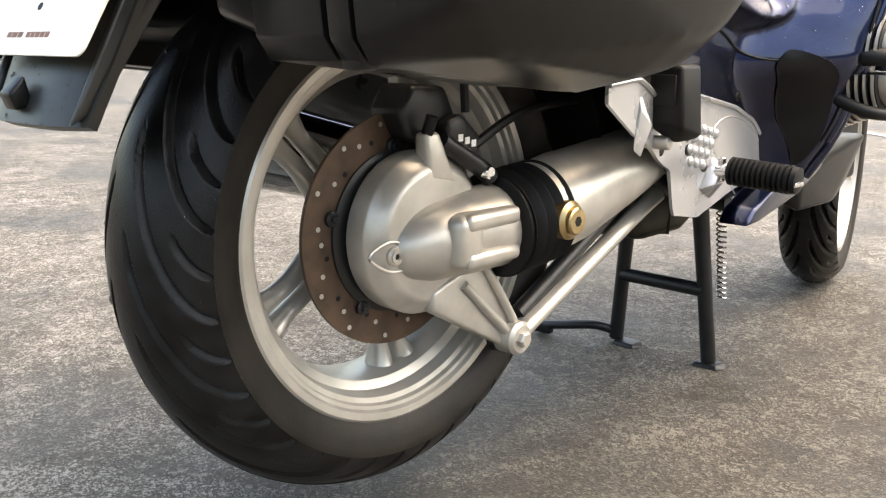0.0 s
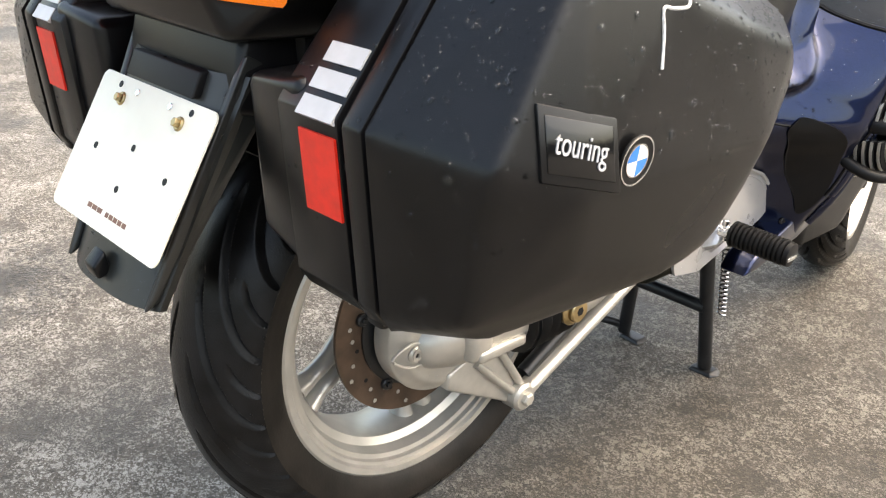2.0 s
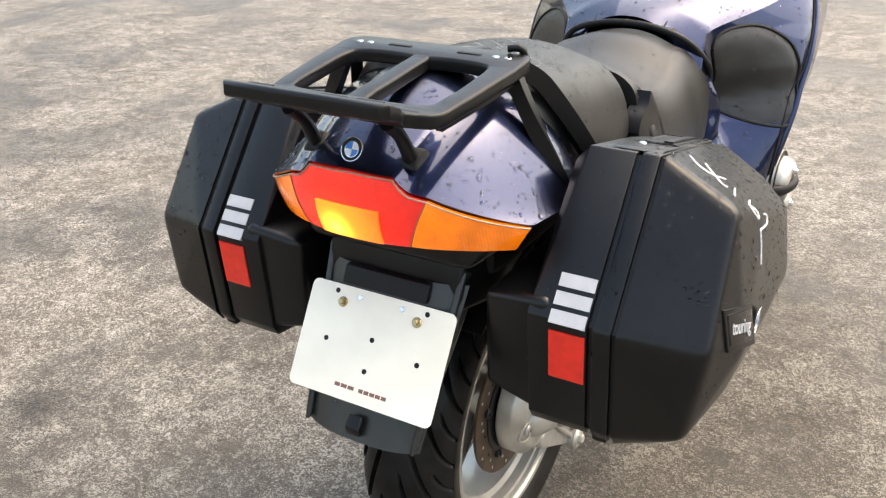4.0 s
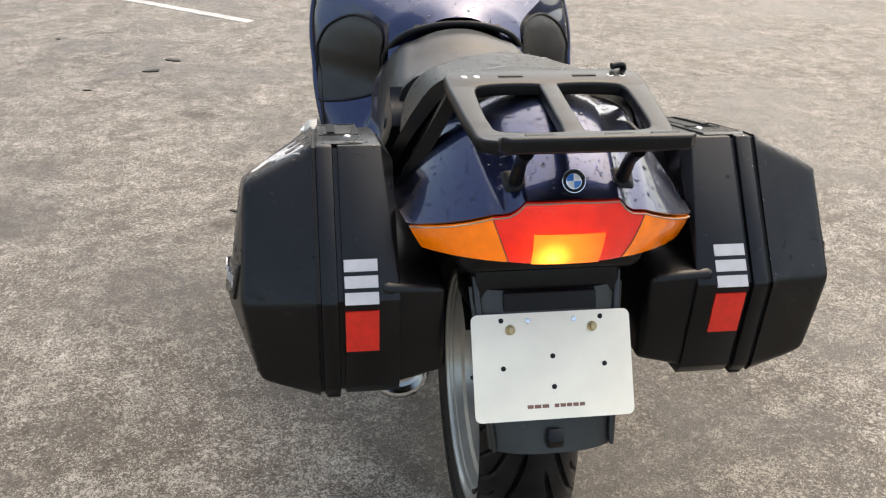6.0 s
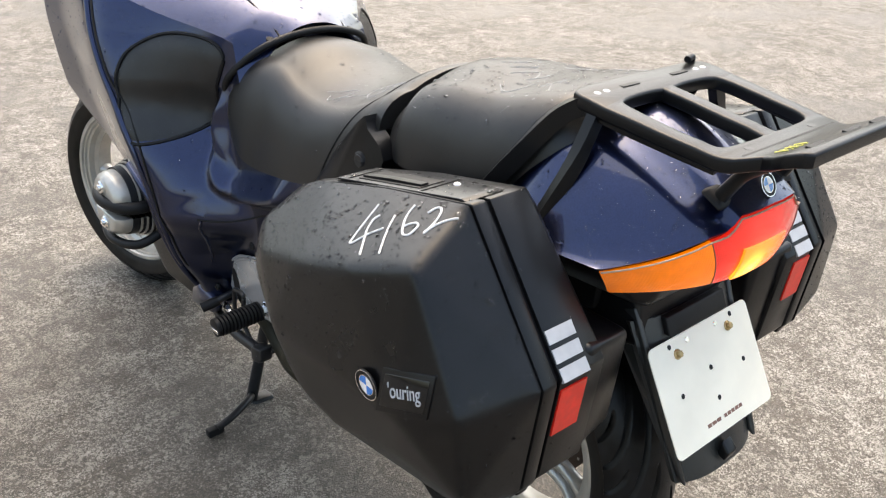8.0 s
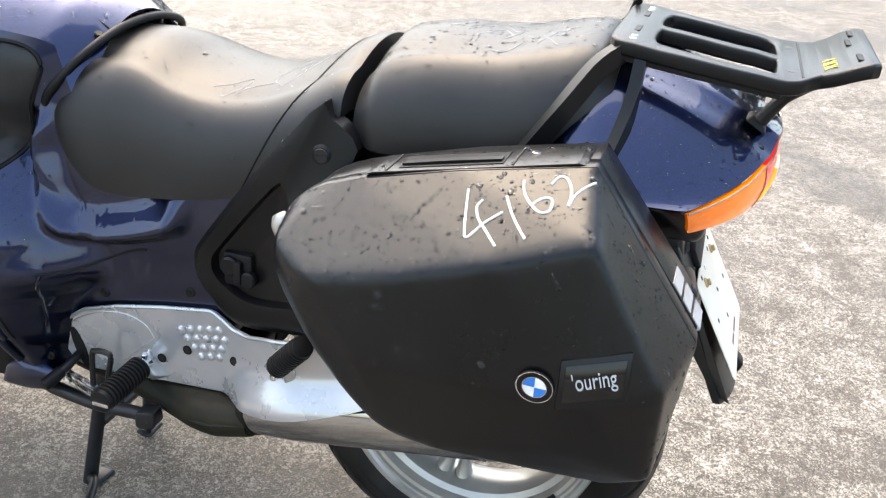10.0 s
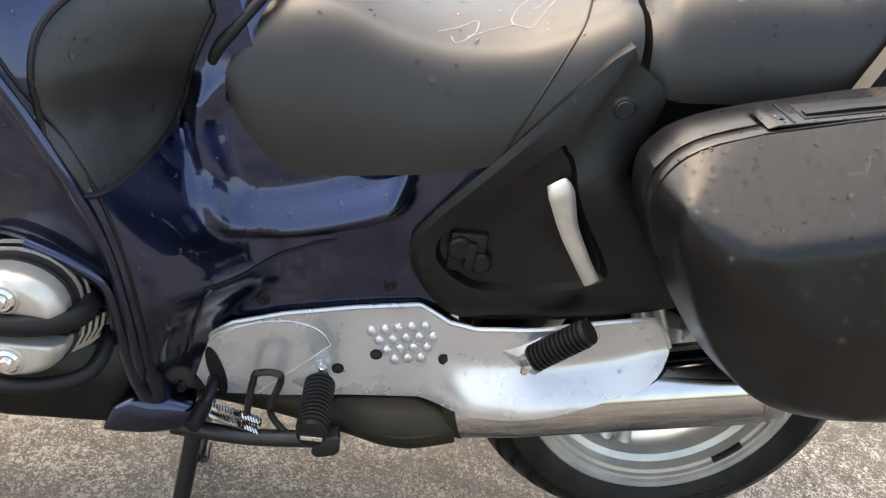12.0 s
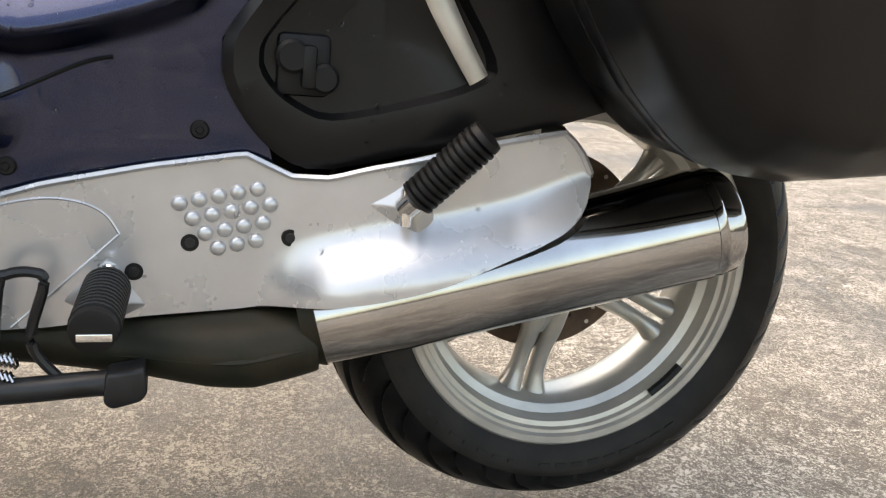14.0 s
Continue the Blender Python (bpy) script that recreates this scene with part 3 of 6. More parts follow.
    part("marking", merged(*[box(0.1055, 0.1062, 0.052 + k * 0.011, 0.06 + k * 0.011, 0.468 - k * 0.004, 0.476 - k * 0.004, 0) for k in range(3)]), BADGEW, cal)
    # swinging arm
    sw = empty("swing_arm", bike, "grey cast alloy swinging arm tube")
    part("arm_tube", tube([(0.113, 0.175, 0.37), (0.115, 0.24, 0.38), (0.112, 0.38, 0.405), (0.1, 0.5, 0.43)], [0.06, 0.062, 0.05, 0.042], 32, 8, 1.0), CAST, sw)
    part("arm_web", hull([(0.12, 0.18, 0.36), (0.165, 0.19, 0.345), (0.165, 0.2, 0.4), (0.14, 0.42, 0.42), (0.14, 0.43, 0.44), (0.12, 0.44, 0.4)], 0.008), CAST, sw)
    part("pivot_bolt", merged(rod((0.15, 0.172, 0.368), (0.185, 0.172, 0.368), 0.024, 24), rod((0.184, 0.172, 0.368), (0.191, 0.172, 0.368), 0.017, 24)), BRASS, sw, "gold zinc pivot bolt")
    part("hex_socket", rod((0.186, 0.172, 0.368), (0.1915, 0.172, 0.368), 0.008, 6), SOFTRUB, sw)
    tr = empty("torque_strut", bike, "polished alloy torque strut")
    A, B = Vector((0.118, 0.142, 0.213)), Vector((0.112, 0.48, 0.352))
    part("strut_bar", tube([A, A.lerp(B, 0.12), A.lerp(B, 0.5), A.lerp(B, 0.88), B], [0.016, 0.014, 0.0135, 0.014, 0.016], 16, 4, 0.8), WHEEL, tr)
    part("strut_channel", tube([A + Vector((-0.012, 0.02, 0.022)), B + Vector((-0.012, -0.02, 0.03))], 0.012, 12), DARKMETAL, tr)
    part("strut_eye", rod(A + Vector((-0.02, 0, 0)), A + Vector((0.014, 0, 0)), 0.022, 28), CAST, tr)
    part("strut_bolt", rod(A + Vector((0.012, 0, 0)), A + Vector((0.022, 0, 0)), 0.0105, 6), CAST, tr)
    part("brake_rod", merged(rod((0.1, 0.532, 0.4), (0.1, 0.545, 0.312), 0.0028, 8), box(0.093, 0.107, 0.538, 0.553, 0.285, 0.315, 0.003)), STEEL, bike, "thin steel brake rod with a clevis")
    part("strut_bushing", lathe([(0, 0.019), (0, 0.024), (0.008, 0.024), (0.008, 0.019)], A + Vector((-0.026, 0, 0)), (1, 0, 0), 28, closed=True), SOFTRUB, tr)


build_final_drive()


def badge(parent, centre, normal, r=0.019):
    """A round enamel badge: dark ring, blue and white quarters."""
    nrm = Vector(normal).normalized()
    q = nrm.to_track_quat("Z", "Y").to_matrix().to_4x4()
    M = Matrix.Translation(centre) @ q
    ring = lathe([(0, 0), (0, r), (0.0015, r), (0.0025, r * 0.94), (0.0018, r * 0.66), (0.0018, 0)], (0, 0, 0), (0, 0, 1), 36)
    rim = lathe([(0.0012, r * 0.98), (0.0028, r * 0.99), (0.0028, r * 0.93), (0.0012, r * 0.92)], (0, 0, 0), (0, 0, 1), 36, closed=True)
    inner = lathe([(0.0012, r * 0.67), (0.0024, r * 0.67), (0.0024, r * 0.62), (0.0012, r * 0.62)], (0, 0, 0), (0, 0, 1), 36, closed=True)
    made = [(ring, SOFTRUB, "badge_base"), (merged(rim, inner), CHROME, "badge_rim")]
    for k in range(4):
        bm = bmesh.new()
        vs = [bm.verts.new((0, 0, 0.0022))] + [bm.verts.new((r * 0.62 * math.cos(a), r * 0.62 * math.sin(a), 0.0022)) for a in np.linspace(k * math.pi / 2, (k + 1) * math.pi / 2, 8)]
        bm.faces.new(vs)
        made.append((bm, BLUE if k % 2 else BADGEW, "badge_quarter"))
    for bm, m, nm in made:
        bm.transform(M)
        part(nm, bm, m, parent, "dark ring of a round enamel badge" if nm == "badge_base" else "")


def stroke_text(parent, lines, to_world, r, material, name="chalk_stroke"):
    for L in lines:
        part(name, tube([to_world(*p) for p in L], r, 5, 5), material, parent)


def flat_bar(points, w, h, bev=0.004):
    """A moulded bar of rectangular section along points, its flat side up."""
    secs = []
    L = [Vector(p) for p in points]
    for i, p in enumerate(L):
        d = (L[min(i + 1, len(L) - 1)] - L[max(i - 1, 0)]).normalized()
        side = d.cross(Vector((0, 0, 1))).normalized()
        up = side.cross(d).normalized()
        secs.append([p + side * w / 2 + up * h / 2, p - side * w / 2 + up * h / 2, p - side * w / 2 - up * h / 2, p + side * w / 2 - up * h / 2])
    return bevelled(loft(secs), bev, 2, 30)


def tree_of(ob):
    me = ob.data
    return BVHTree.FromPolygons([v.co.copy() for v in me.vertices], [tuple(p.vertices) for p in me.polygons])


def build_pannier(s):
    """A hard side case: base half towards the machine, lid half outside, reflectors behind. s: side."""
    p = empty("pannier", bike, "black textured plastic pannier with a white crayon lot number and wet patches")

    def P(name, bm, m, label="", par=p, **k):
        return part(name, mirrored(bm, s), m, par, label, **k)

    frontc = smooth_line([(-0.05, 0.537, 0), (0.03, 0.548, 0), (0.09, 0.588, 0), (0.145, 0.65, 0), (0.188, 0.722, 0), (0.202, 0.768, 0), (0.194, 0.803, 0), (0.165, 0.833, 0), (0.1, 0.86, 0), (-0.02, 0.893, 0)], 3)
    seam = [(-0.172, 0.926), (-0.314, 0.74), (-0.300, 0.584), (-0.288, 0.566)] + [(q.x, q.y) for q in frontc]
    lid = [(0.341, y, z) for y, z in seam]
    lid += [(0.40, -0.02 + (q.x + 0.02) * 0.93, 0.73 + (q.y - 0.73) * 0.93) for q in frontc if q.y < 0.8] + [(0.442, -0.02 + (q.x + 0.02) * 0.72, 0.73 + (q.y - 0.73) * 0.76) for q in frontc if q.y < 0.76]
    lid += [(0.439, -0.192, 0.881), (0.447, -0.289, 0.730), (0.428, -0.292, 0.604), (0.473, -0.215, 0.705), (0.46, -0.2, 0.78), (0.47, -0.06, 0.72), (0.472, 0.05, 0.70), (0.453, -0.09, 0.842), (0.456, 0.02, 0.804), (0.448, 0.115, 0.775), (0.425, 0.16, 0.765),
            (0.41, -0.25, 0.572), (0.45, 0.02, 0.635), (0.452, -0.2, 0.63)]
    lid_ob = P("lid", soften(hull(lid, 0.0), 0.010, 5, lambda c: c.x < 0.346), CASE, "matt black faceted lid")
    core = [(0.326 + dx, y * 0.985, 0.735 + (z - 0.735) * 0.975) for dx in (0, 0.02) for y, z in seam]
    P("seam", hull(core, 0), SOFTRUB, "dark rubber seam")
    # base: raised band by the seam, flat body, low shelf towards the wheel
    band = [(x, y, z) for x in (0.31, 0.335) for y, z in seam]
    P("base_groove", hull([(x, y * 0.975, 0.735 + (z - 0.735) * 0.965) for x in (0.29, 0.32) for y, z in seam], 0), CASE)
    P("base_band", hull(band, 0.004, 2, 10), CASE)
    k = 0.002
    body = [(x, y + (k if y < 0 else -k) - (0.03 if x < 0.23 and y > 0.1 else 0), z - (k if z > 0.8 else -k) - (0.022 if x < 0.23 and z > 0.8 else 0)) for x in (0.222, 0.24, 0.303) for y, z in seam]
    P("base_body", hull(body, 0.008, 2, 10), CASE)
    shelf = [(0.154, -0.3, 0.752), (0.15, -0.288, 0.6), (0.154, 0.05, 0.752), (0.15, 0.0, 0.6), (0.25, -0.309, 0.764), (0.25, -0.296, 0.578), (0.25, 0.12, 0.752), (0.25, 0.03, 0.56)]
    P("base_shelf", hull(shelf, 0.012, 3, 10), CASE)
    P("foot", box(0.31, 0.332, -0.29, -0.27, 0.562, 0.578, 0.004), CASE)
    # carrying handle and lock on top
    def top(y):
        return 0.926 - (y + 0.172) * 0.234
    P("handle_recess", hull([(x, y, top(y) + dz) for x in (0.278, 0.322) for y in (-0.065, 0.06) for dz in (0.0, 0.0042)], 0.0005), SOFTRUB)
    P("handle", flat_bar([(0.31, -0.062, top(-0.062) + 0.004), (0.31, 0.0, top(0.0) + 0.005), (0.31, 0.057, top(0.057) + 0.004)], 0.012, 0.006, 0.002), CASE)
    for y in (-0.078, 0.072):
        P("latch_line", hull([(x, y + d, top(y + d) + dz) for x in (0.268, 0.329) for d in (0, 0.0022) for dz in (0.0, 0.0041)], 0), SOFTRUB)
    P("handle_surround", hull([(x, y, top(y) + dz) for x in (0.265, 0.332) for y, dz in ((-0.16, 0.0), (0.1, 0.0), (-0.15, 0.003), (0.09, 0.003))], 0.001), CASE)
    P("lock", rod((0.285, -0.095, top(-0.095)), (0.285, -0.095, top(-0.095) + 0.0048), 0.0055), STEEL)
    # reflectors on the back
    def on_back(x, z):
        if z > 0.735:
            return Vector((x, -0.312 + (z - 0.74) * 0.763 - 0.001, z))
        return Vector((x, -0.312 + (0.74 - z) * 0.09 - 0.001, z))
    for z0, z1, m, nm in ((0.655, 0.726, RED, "red_reflector"), (0.738, 0.752, WHITE, "white_strip"), (0.757, 0.771, WHITE, "white_strip"), (0.776, 0.79, WHITE, "white_strip")):
        x0, x1 = 0.253, 0.301
        q = [on_back(x0, z0), on_back(x1, z0), on_back(x1, z1), on_back(x0, z1)]
        n = Vector((0, -1, 0.0)) if nm[0] == "r" else Vector((0, -0.795, 0.607))
        bm = loft([[v - n * 0.003 for v in q], [v + n * 0.0014 for v in q]])
        P(nm, bevelled(bm, 0.0008, 1), m)
    # badge and word plate on the lid
    skin = tree_of(lid_ob)

    def on_side(y, z, d=0.0):
        hit = skin.ray_cast(Vector((s * 0.8, y, z)), Vector((-s, 0, 0)))[0]
        return hit + Vector((s * d, 0, 0))
    # the word sits on a small flat plate let into the lid
    c0 = on_side(-0.217, 0.741)
    ey = (on_side(-0.185, 0.741) - on_side(-0.258, 0.741)).normalized()
    ez = on_side(-0.222, 0.762) - on_side(-0.222, 0.72)
    ez = (ez - ey * ez.dot(ey)).normalized()
    nrm = ey.cross(ez) * 1.0
    if nrm.x * s < 0:
        nrm = -nrm

    def on_word(a, b, h):
        return c0 + ey * a + ez * b + nrm * h
    pocket = [on_word(a, b, h) for h in (-0.008, 0.0006) for a, b in ((0.036, 0.017), (-0.036, 0.036), (-0.036, -0.02), (0.036, -0.039))]
    part("word_surround", hull(pocket, 0.0015, 2), CASE, p)
    plate = [on_word(a, b, h) for h in (-0.008, 0.0018) for a, b in ((0.031, 0.012), (-0.031, 0.028), (-0.031, -0.014), (0.031, -0.03))]
    part("word_plate", hull(plate, 0.0015, 2), GLOSS, p, "black plate with the silver word touring")
    badge(p, on_side(-0.158, 0.722, 0.001), (s, 0, -0.1), 0.0205)
    fc = bpy.data.curves.new("word", "FONT")
    fc.body, fc.size, fc.extrude, fc.align_x, fc.align_y = "touring" if s > 0 else "'ouring", 0.03, 0.0008, "CENTER", "CENTER"
    to = new("tmp_word", fc)
    me = bpy.data.meshes.new_from_object(to.evaluated_get(bpy.context.evaluated_depsgraph_get()))
    bpy.data.objects.remove(to)
    bm = bmesh.new()
    bm.from_mesh(me)
    R = Matrix((ey * s, ez, nrm)).transposed().to_4x4()
    bm.transform(Matrix.Translation(on_word(0, 0.0, 0.0022)) @ R @ Matrix.Rotation(radians(-17) * s, 4, "Z") @ Matrix.Diagonal((0.56, 0.85, 1, 1)))
    part("word", bm, WHITE, p, smooth=False)


for side in (1, -1):
    build_pannier(side)


# ---- tail, lamp, plate ----
def build_tail():
    t = empty("tail_unit", bike, "glossy navy tail fairing with water drops")
    def edge_top(x):
        return float(np.interp(abs(x), [0, 0.064, 0.073, 0.084, 0.106, 0.208], [0.912, 0.91, 0.899, 0.891, 0.886, 0.84]))

    def lens_y(x):
        return -0.376 + 0.098 * (abs(x) / 0.208) ** 2.5

    def fn(u, v):
        a = 2 * u - 1
        b = abs(a)
        xr = 0.211 * (0.9 * b + 0.1 * b ** 3)
        R0 = Vector((xr, lens_y(xr) + 0.004, edge_top(xr) + 0.004))
        if b < 0.5:
            F0 = Vector((0.12 * b / 0.5, -0.05, 0.99 - 0.016 * (b / 0.5) ** 2))
        else:
            k = (b - 0.5) / 0.5
            F0 = Vector((0.12 + 0.065 * k ** 0.8, -0.05, 0.974 - 0.129 * k ** 1.3))
        rise = 1 - (1 - v) ** (2.6 - 1.2 * b)
        P0 = Vector((R0.x + (F0.x - R0.x) * v ** 0.9, R0.y + (F0.y - R0.y) * v, R0.z + (F0.z - R0.z) * rise))
        P0.z += 0.02 * math.sin(math.pi * v) * (1 - b)
        P0.x += 0.022 * math.sin(math.pi * v) * step(0.35, 0.9, b)
        P0.x *= 1 if a >= 0 else -1
        P0.z -= 0.03 * step(0.66, 1.0, v)
        return P0
    part("tail_shell", sheet(fn, 96, 32, 0.003), NAVY, t, angle=55)
    part("tail_underside", hull([(sx * x, y, z) for sx in (1, -1) for x, y, z in ((0.09, -0.31, 0.83), (0.18, -0.24, 0.83), (0.175, -0.06, 0.835), (0.13, -0.3, 0.77), (0.14, -0.05, 0.76))], 0.01), BLACK, t)
    badge(t, (0, -0.358, 0.936), (0, -0.85, 0.5), 0.016)
    # lamp cluster
    lamp = empty("tail_lamp", bike, "red and amber tail lamp with its bulb lit")

    def edge_bot(x):
        return float(np.interp(abs(x), [0, 0.08, 0.13, 0.19, 0.208], [0.8155, 0.818, 0.815, 0.808, 0.837]))

    def on_lens(x, z, lift):
        return Vector((x, lens_y(x) + 0.016 * ((0.868 - z) / 0.055) ** 2 * (1 if z < 0.868 else 0.5) - lift, z))

    def piece(bottom, over, lift=0.0, z0=None, z1=None):
        """A stretch of the lens between two slanting ends: x along its lower and its upper edge."""
        def f(u, v):
            xb, xt = bottom[0] + (bottom[1] - bottom[0]) * u, over[0] + (over[1] - over[0]) * u
            a, b = (edge_bot(xb), edge_top(xt)) if z0 is None else (z0, z1)
            return on_lens(xb + (xt - xb) * v, a + (b - a) * v, lift)
        return sheet(f, 36, 14, 0.006)
    part("red_lens", piece((-0.079, 0.079), (-0.105, 0.105)), REDLENS, lamp, "ribbed red lens, glowing from the bulb behind it")
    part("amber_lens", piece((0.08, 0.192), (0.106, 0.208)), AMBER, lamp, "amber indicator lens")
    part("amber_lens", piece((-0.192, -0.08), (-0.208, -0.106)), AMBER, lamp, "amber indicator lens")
    part("lamp_window", piece((-0.05, 0.044), (-0.052, 0.046), 0.0035, 0.818, 0.867), LIT, lamp, "lit orange lamp window")
    for s in (1, -1):
        part("gasket", tube([on_lens(s * x, edge_top(x) - 0.001, 0.001) for x in np.linspace(0, 0.207, 50)], 0.0013, 5, curve=False), GASKET, lamp, "pale sealing line")
    for s in (1, -1):
        part("lens_joint", tube([on_lens(s * (0.0795 + 0.026 * v), edge_bot(0.08) + (edge_top(0.106) - edge_bot(0.08)) * v, 0.0005) for v in np.linspace(0, 1, 12)], 0.0008, 5, curve=False), INK, lamp)
    part("lamp_housing", hull([(sx * x, y, z) for sx in (1, -1) for x, y, z in ((0.06, -0.335, 0.902), (0.19, -0.262, 0.836), (0.08, -0.335, 0.824), (0.17, -0.28, 0.82), (0.1, -0.2, 0.82), (0.05, -0.2, 0.9))], 0.004), BLACK, lamp)
    # mudguard and plate
    g = empty("rear_mudguard", bike, "black plastic rear mudguard with a plate bracket")
    part("upper_guard", hull([(sx * x, y, z) for sx in (1, -1) for x, y, z in ((0.11, -0.275, 0.77), (0.115, -0.29, 0.7), (0.12, -0.1, 0.78), (0.12, -0.2, 0.68), (0.1, -0.05, 0.7), (0.1, -0.265, 0.785))], 0.012), BLACK, g)
    def flap(u, v):
        x = (u - 0.5) * 2 * (0.118 - 0.022 * v)
        z = 0.735 - 0.22 * v
        y = -0.292 - 0.104 * v + 0.02 * (abs(2 * u - 1)) ** 3
        return Vector((x, y, z))
    part("flap", sheet(flap, 16, 12, 0.012), FLAP, g, "slanted black mud flap")
    for sx in (1, -1):
        part("flap_side", hull([(sx * 0.114, -0.273, 0.755), (sx * 0.095, -0.39, 0.516), (sx * 0.112, -0.225, 0.735), (sx * 0.09, -0.358, 0.53), (sx * 0.104, -0.273, 0.755), (sx * 0.085, -0.388, 0.516), (sx * 0.1, -0.23, 0.735)], 0.003), FLAP, g)
    part("label_bar", hull([(x, -0.297 + d, z) for x in (-0.07, 0.07) for d, z in ((0, 0.735), (-0.012, 0.71), (0.01, 0.735), (0.0, 0.71))], 0.002), SOFTRUB, g)
    part("flap_clip", hull([(x, y, z) for x in (-0.012, 0.012) for y, z in ((-0.388, 0.555), (-0.403, 0.54), (-0.398, 0.525), (-0.383, 0.53))], 0.003), BLACK, g)
    pl = empty("number_plate", bike, "blank white dealer plate with bolt holes and a brown printed line")
    e1, e2 = Vector((1, 0, 0)), Vector((0, -0.08, -0.135)).normalized()
    nrm = Vector((0, -0.135, 0.08)).normalized()
    O = Vector((0, -0.301, 0.703)) + nrm * 0.006

    def on_plate(x, d, h=0.0):
        return O + e1 * x + e2 * d + nrm * h
    out = []
    for cx, cy, a0 in ((0.11, 0.01, -90), (0.11, 0.147, 0), (-0.11, 0.147, 90), (-0.11, 0.01, 180)):
        for a in range(0, 91, 15):
            out.append((cx + 0.01 * math.cos(radians(a0 + a)), cy + 0.01 * math.sin(radians(a0 + a))))
    bm = loft([[on_plate(x, y, 0) for x, y in out], [on_plate(x, y, 0.0015) for x, y in out]])
    part("plate_sheet", bm, PLATE, pl)
    for x in (-0.062, 0.062):
        part("plate_bolt", merged(rod(on_plate(x, 0.024, 0), on_plate(x, 0.024, 0.004), 0.0075, 20), rod(on_plate(x, 0.024, 0.003), on_plate(x, 0.024, 0.009), 0.005, 6)), BRASS, pl)
    for x, d in ((-0.075, 0.01), (0.075, 0.01), (0.0, 0.065), (0.078, 0.08), (-0.075, 0.08), (0.0, 0.11)):
        part("plate_hole", rod(on_plate(x, d, 0.0008), on_plate(x, d, 0.0021), 0.0038, 16, 0.0002), SOFTRUB, pl)
    for x in (-0.035, 0.035):
        part("plate_screw", rod(on_plate(x, 0.012, 0.001), on_plate(x, 0.012, 0.003), 0.004, 16), CHROME, pl)
    xx = -0.042
    for wd in (0.009, 0.010, 0.010, 0, 0.007, 0.008, 0.008, 0.008, 0.008):
        if wd:
            bm = loft([[on_plate(xx + a * wd, 0.135 + b * 0.0052, 0.0012) for a, b in ((0, 0), (1, 0), (1, 1), (0, 1))], [on_plate(xx + a * wd, 0.135 + b * 0.0052, 0.0018) for a, b in ((0, 0), (1, 0), (1, 1), (0, 1))]])
            part("printed_bar", bm, INK, pl, smooth=False)
        xx += (wd or 0.005) + 0.0017


build_tail()


def rack_z(y):
    """Height of the rack's top along its length: it dips before the rear wing."""
    return soft_rows([(-0.46, 1.032), (-0.44, 1.03), (-0.4, 1.01), (-0.362, 1.001), (-0.32, 1.005), (-0.2, 1.018), (-0.138, 1.025)], y)[0]


def rack_plate():
    """The moulded top: one rounded plate with two windows."""
    cu = bpy.data.curves.new("tmp_rack", "CURVE")
    cu.dimensions, cu.fill_mode = "2D", "BOTH"
    cu.extrude, cu.bevel_depth, cu.bevel_resolution = 0.0055, 0.004, 2

    def ring(pts):
        sp = cu.splines.new("POLY")
        sp.points.add(len(pts) - 1)
        for p, (x, y) in zip(sp.points, pts):
            p.co = (x, y, 0, 1)
        sp.use_cyclic_u = True
    half = [(0.02, -0.142), (0.1, -0.142), (0.126, -0.144), (0.138, -0.15), (0.143, -0.162), (0.142, -0.2), (0.138, -0.25), (0.134, -0.3), (0.128, -0.355), (0.122, -0.37), (0.108, -0.382), (0.1, -0.395), (0.106, -0.41), (0.114, -0.425), (0.115, -0.445), (0.108, -0.452), (0.05, -0.452)]
    ring(half + [(-x, y) for x, y in half[::-1]])
    for s in (1, -1):
        hole = smooth_line([(0.014, -0.19, 0), (0.05, -0.187, 0), (0.095, -0.191, 0), (0.112, -0.206, 0), (0.114, -0.26, 0), (0.111, -0.32, 0), (0.101, -0.343, 0), (0.06, -0.348, 0), (0.018, -0.348, 0), (0.011, -0.338, 0), (0.01, -0.27, 0), (0.01, -0.2, 0)], 3, True)
        ring([(s * q.x, q.y) for q in hole])
    ob = new("tmp_rack", cu)
    me = bpy.data.meshes.new_from_object(ob.evaluated_get(bpy.context.evaluated_depsgraph_get()))
    bpy.data.objects.remove(ob)
    bm = bmesh.new()
    bm.from_mesh(me)
    bmesh.ops.remove_doubles(bm, verts=bm.verts[:], dist=0.0002)
    for y in (-0.44, -0.425, -0.41, -0.395, -0.38, -0.362, -0.345, -0.325, -0.28, -0.24, -0.2, -0.17):
        bmesh.ops.bisect_plane(bm, geom=bm.verts[:] + bm.edges[:] + bm.faces[:], plane_co=(0, y, 0), plane_no=(0, 1, 0))
    for v in bm.verts:
        v.co.z += rack_z(v.co.y) - 0.0095
    return bm


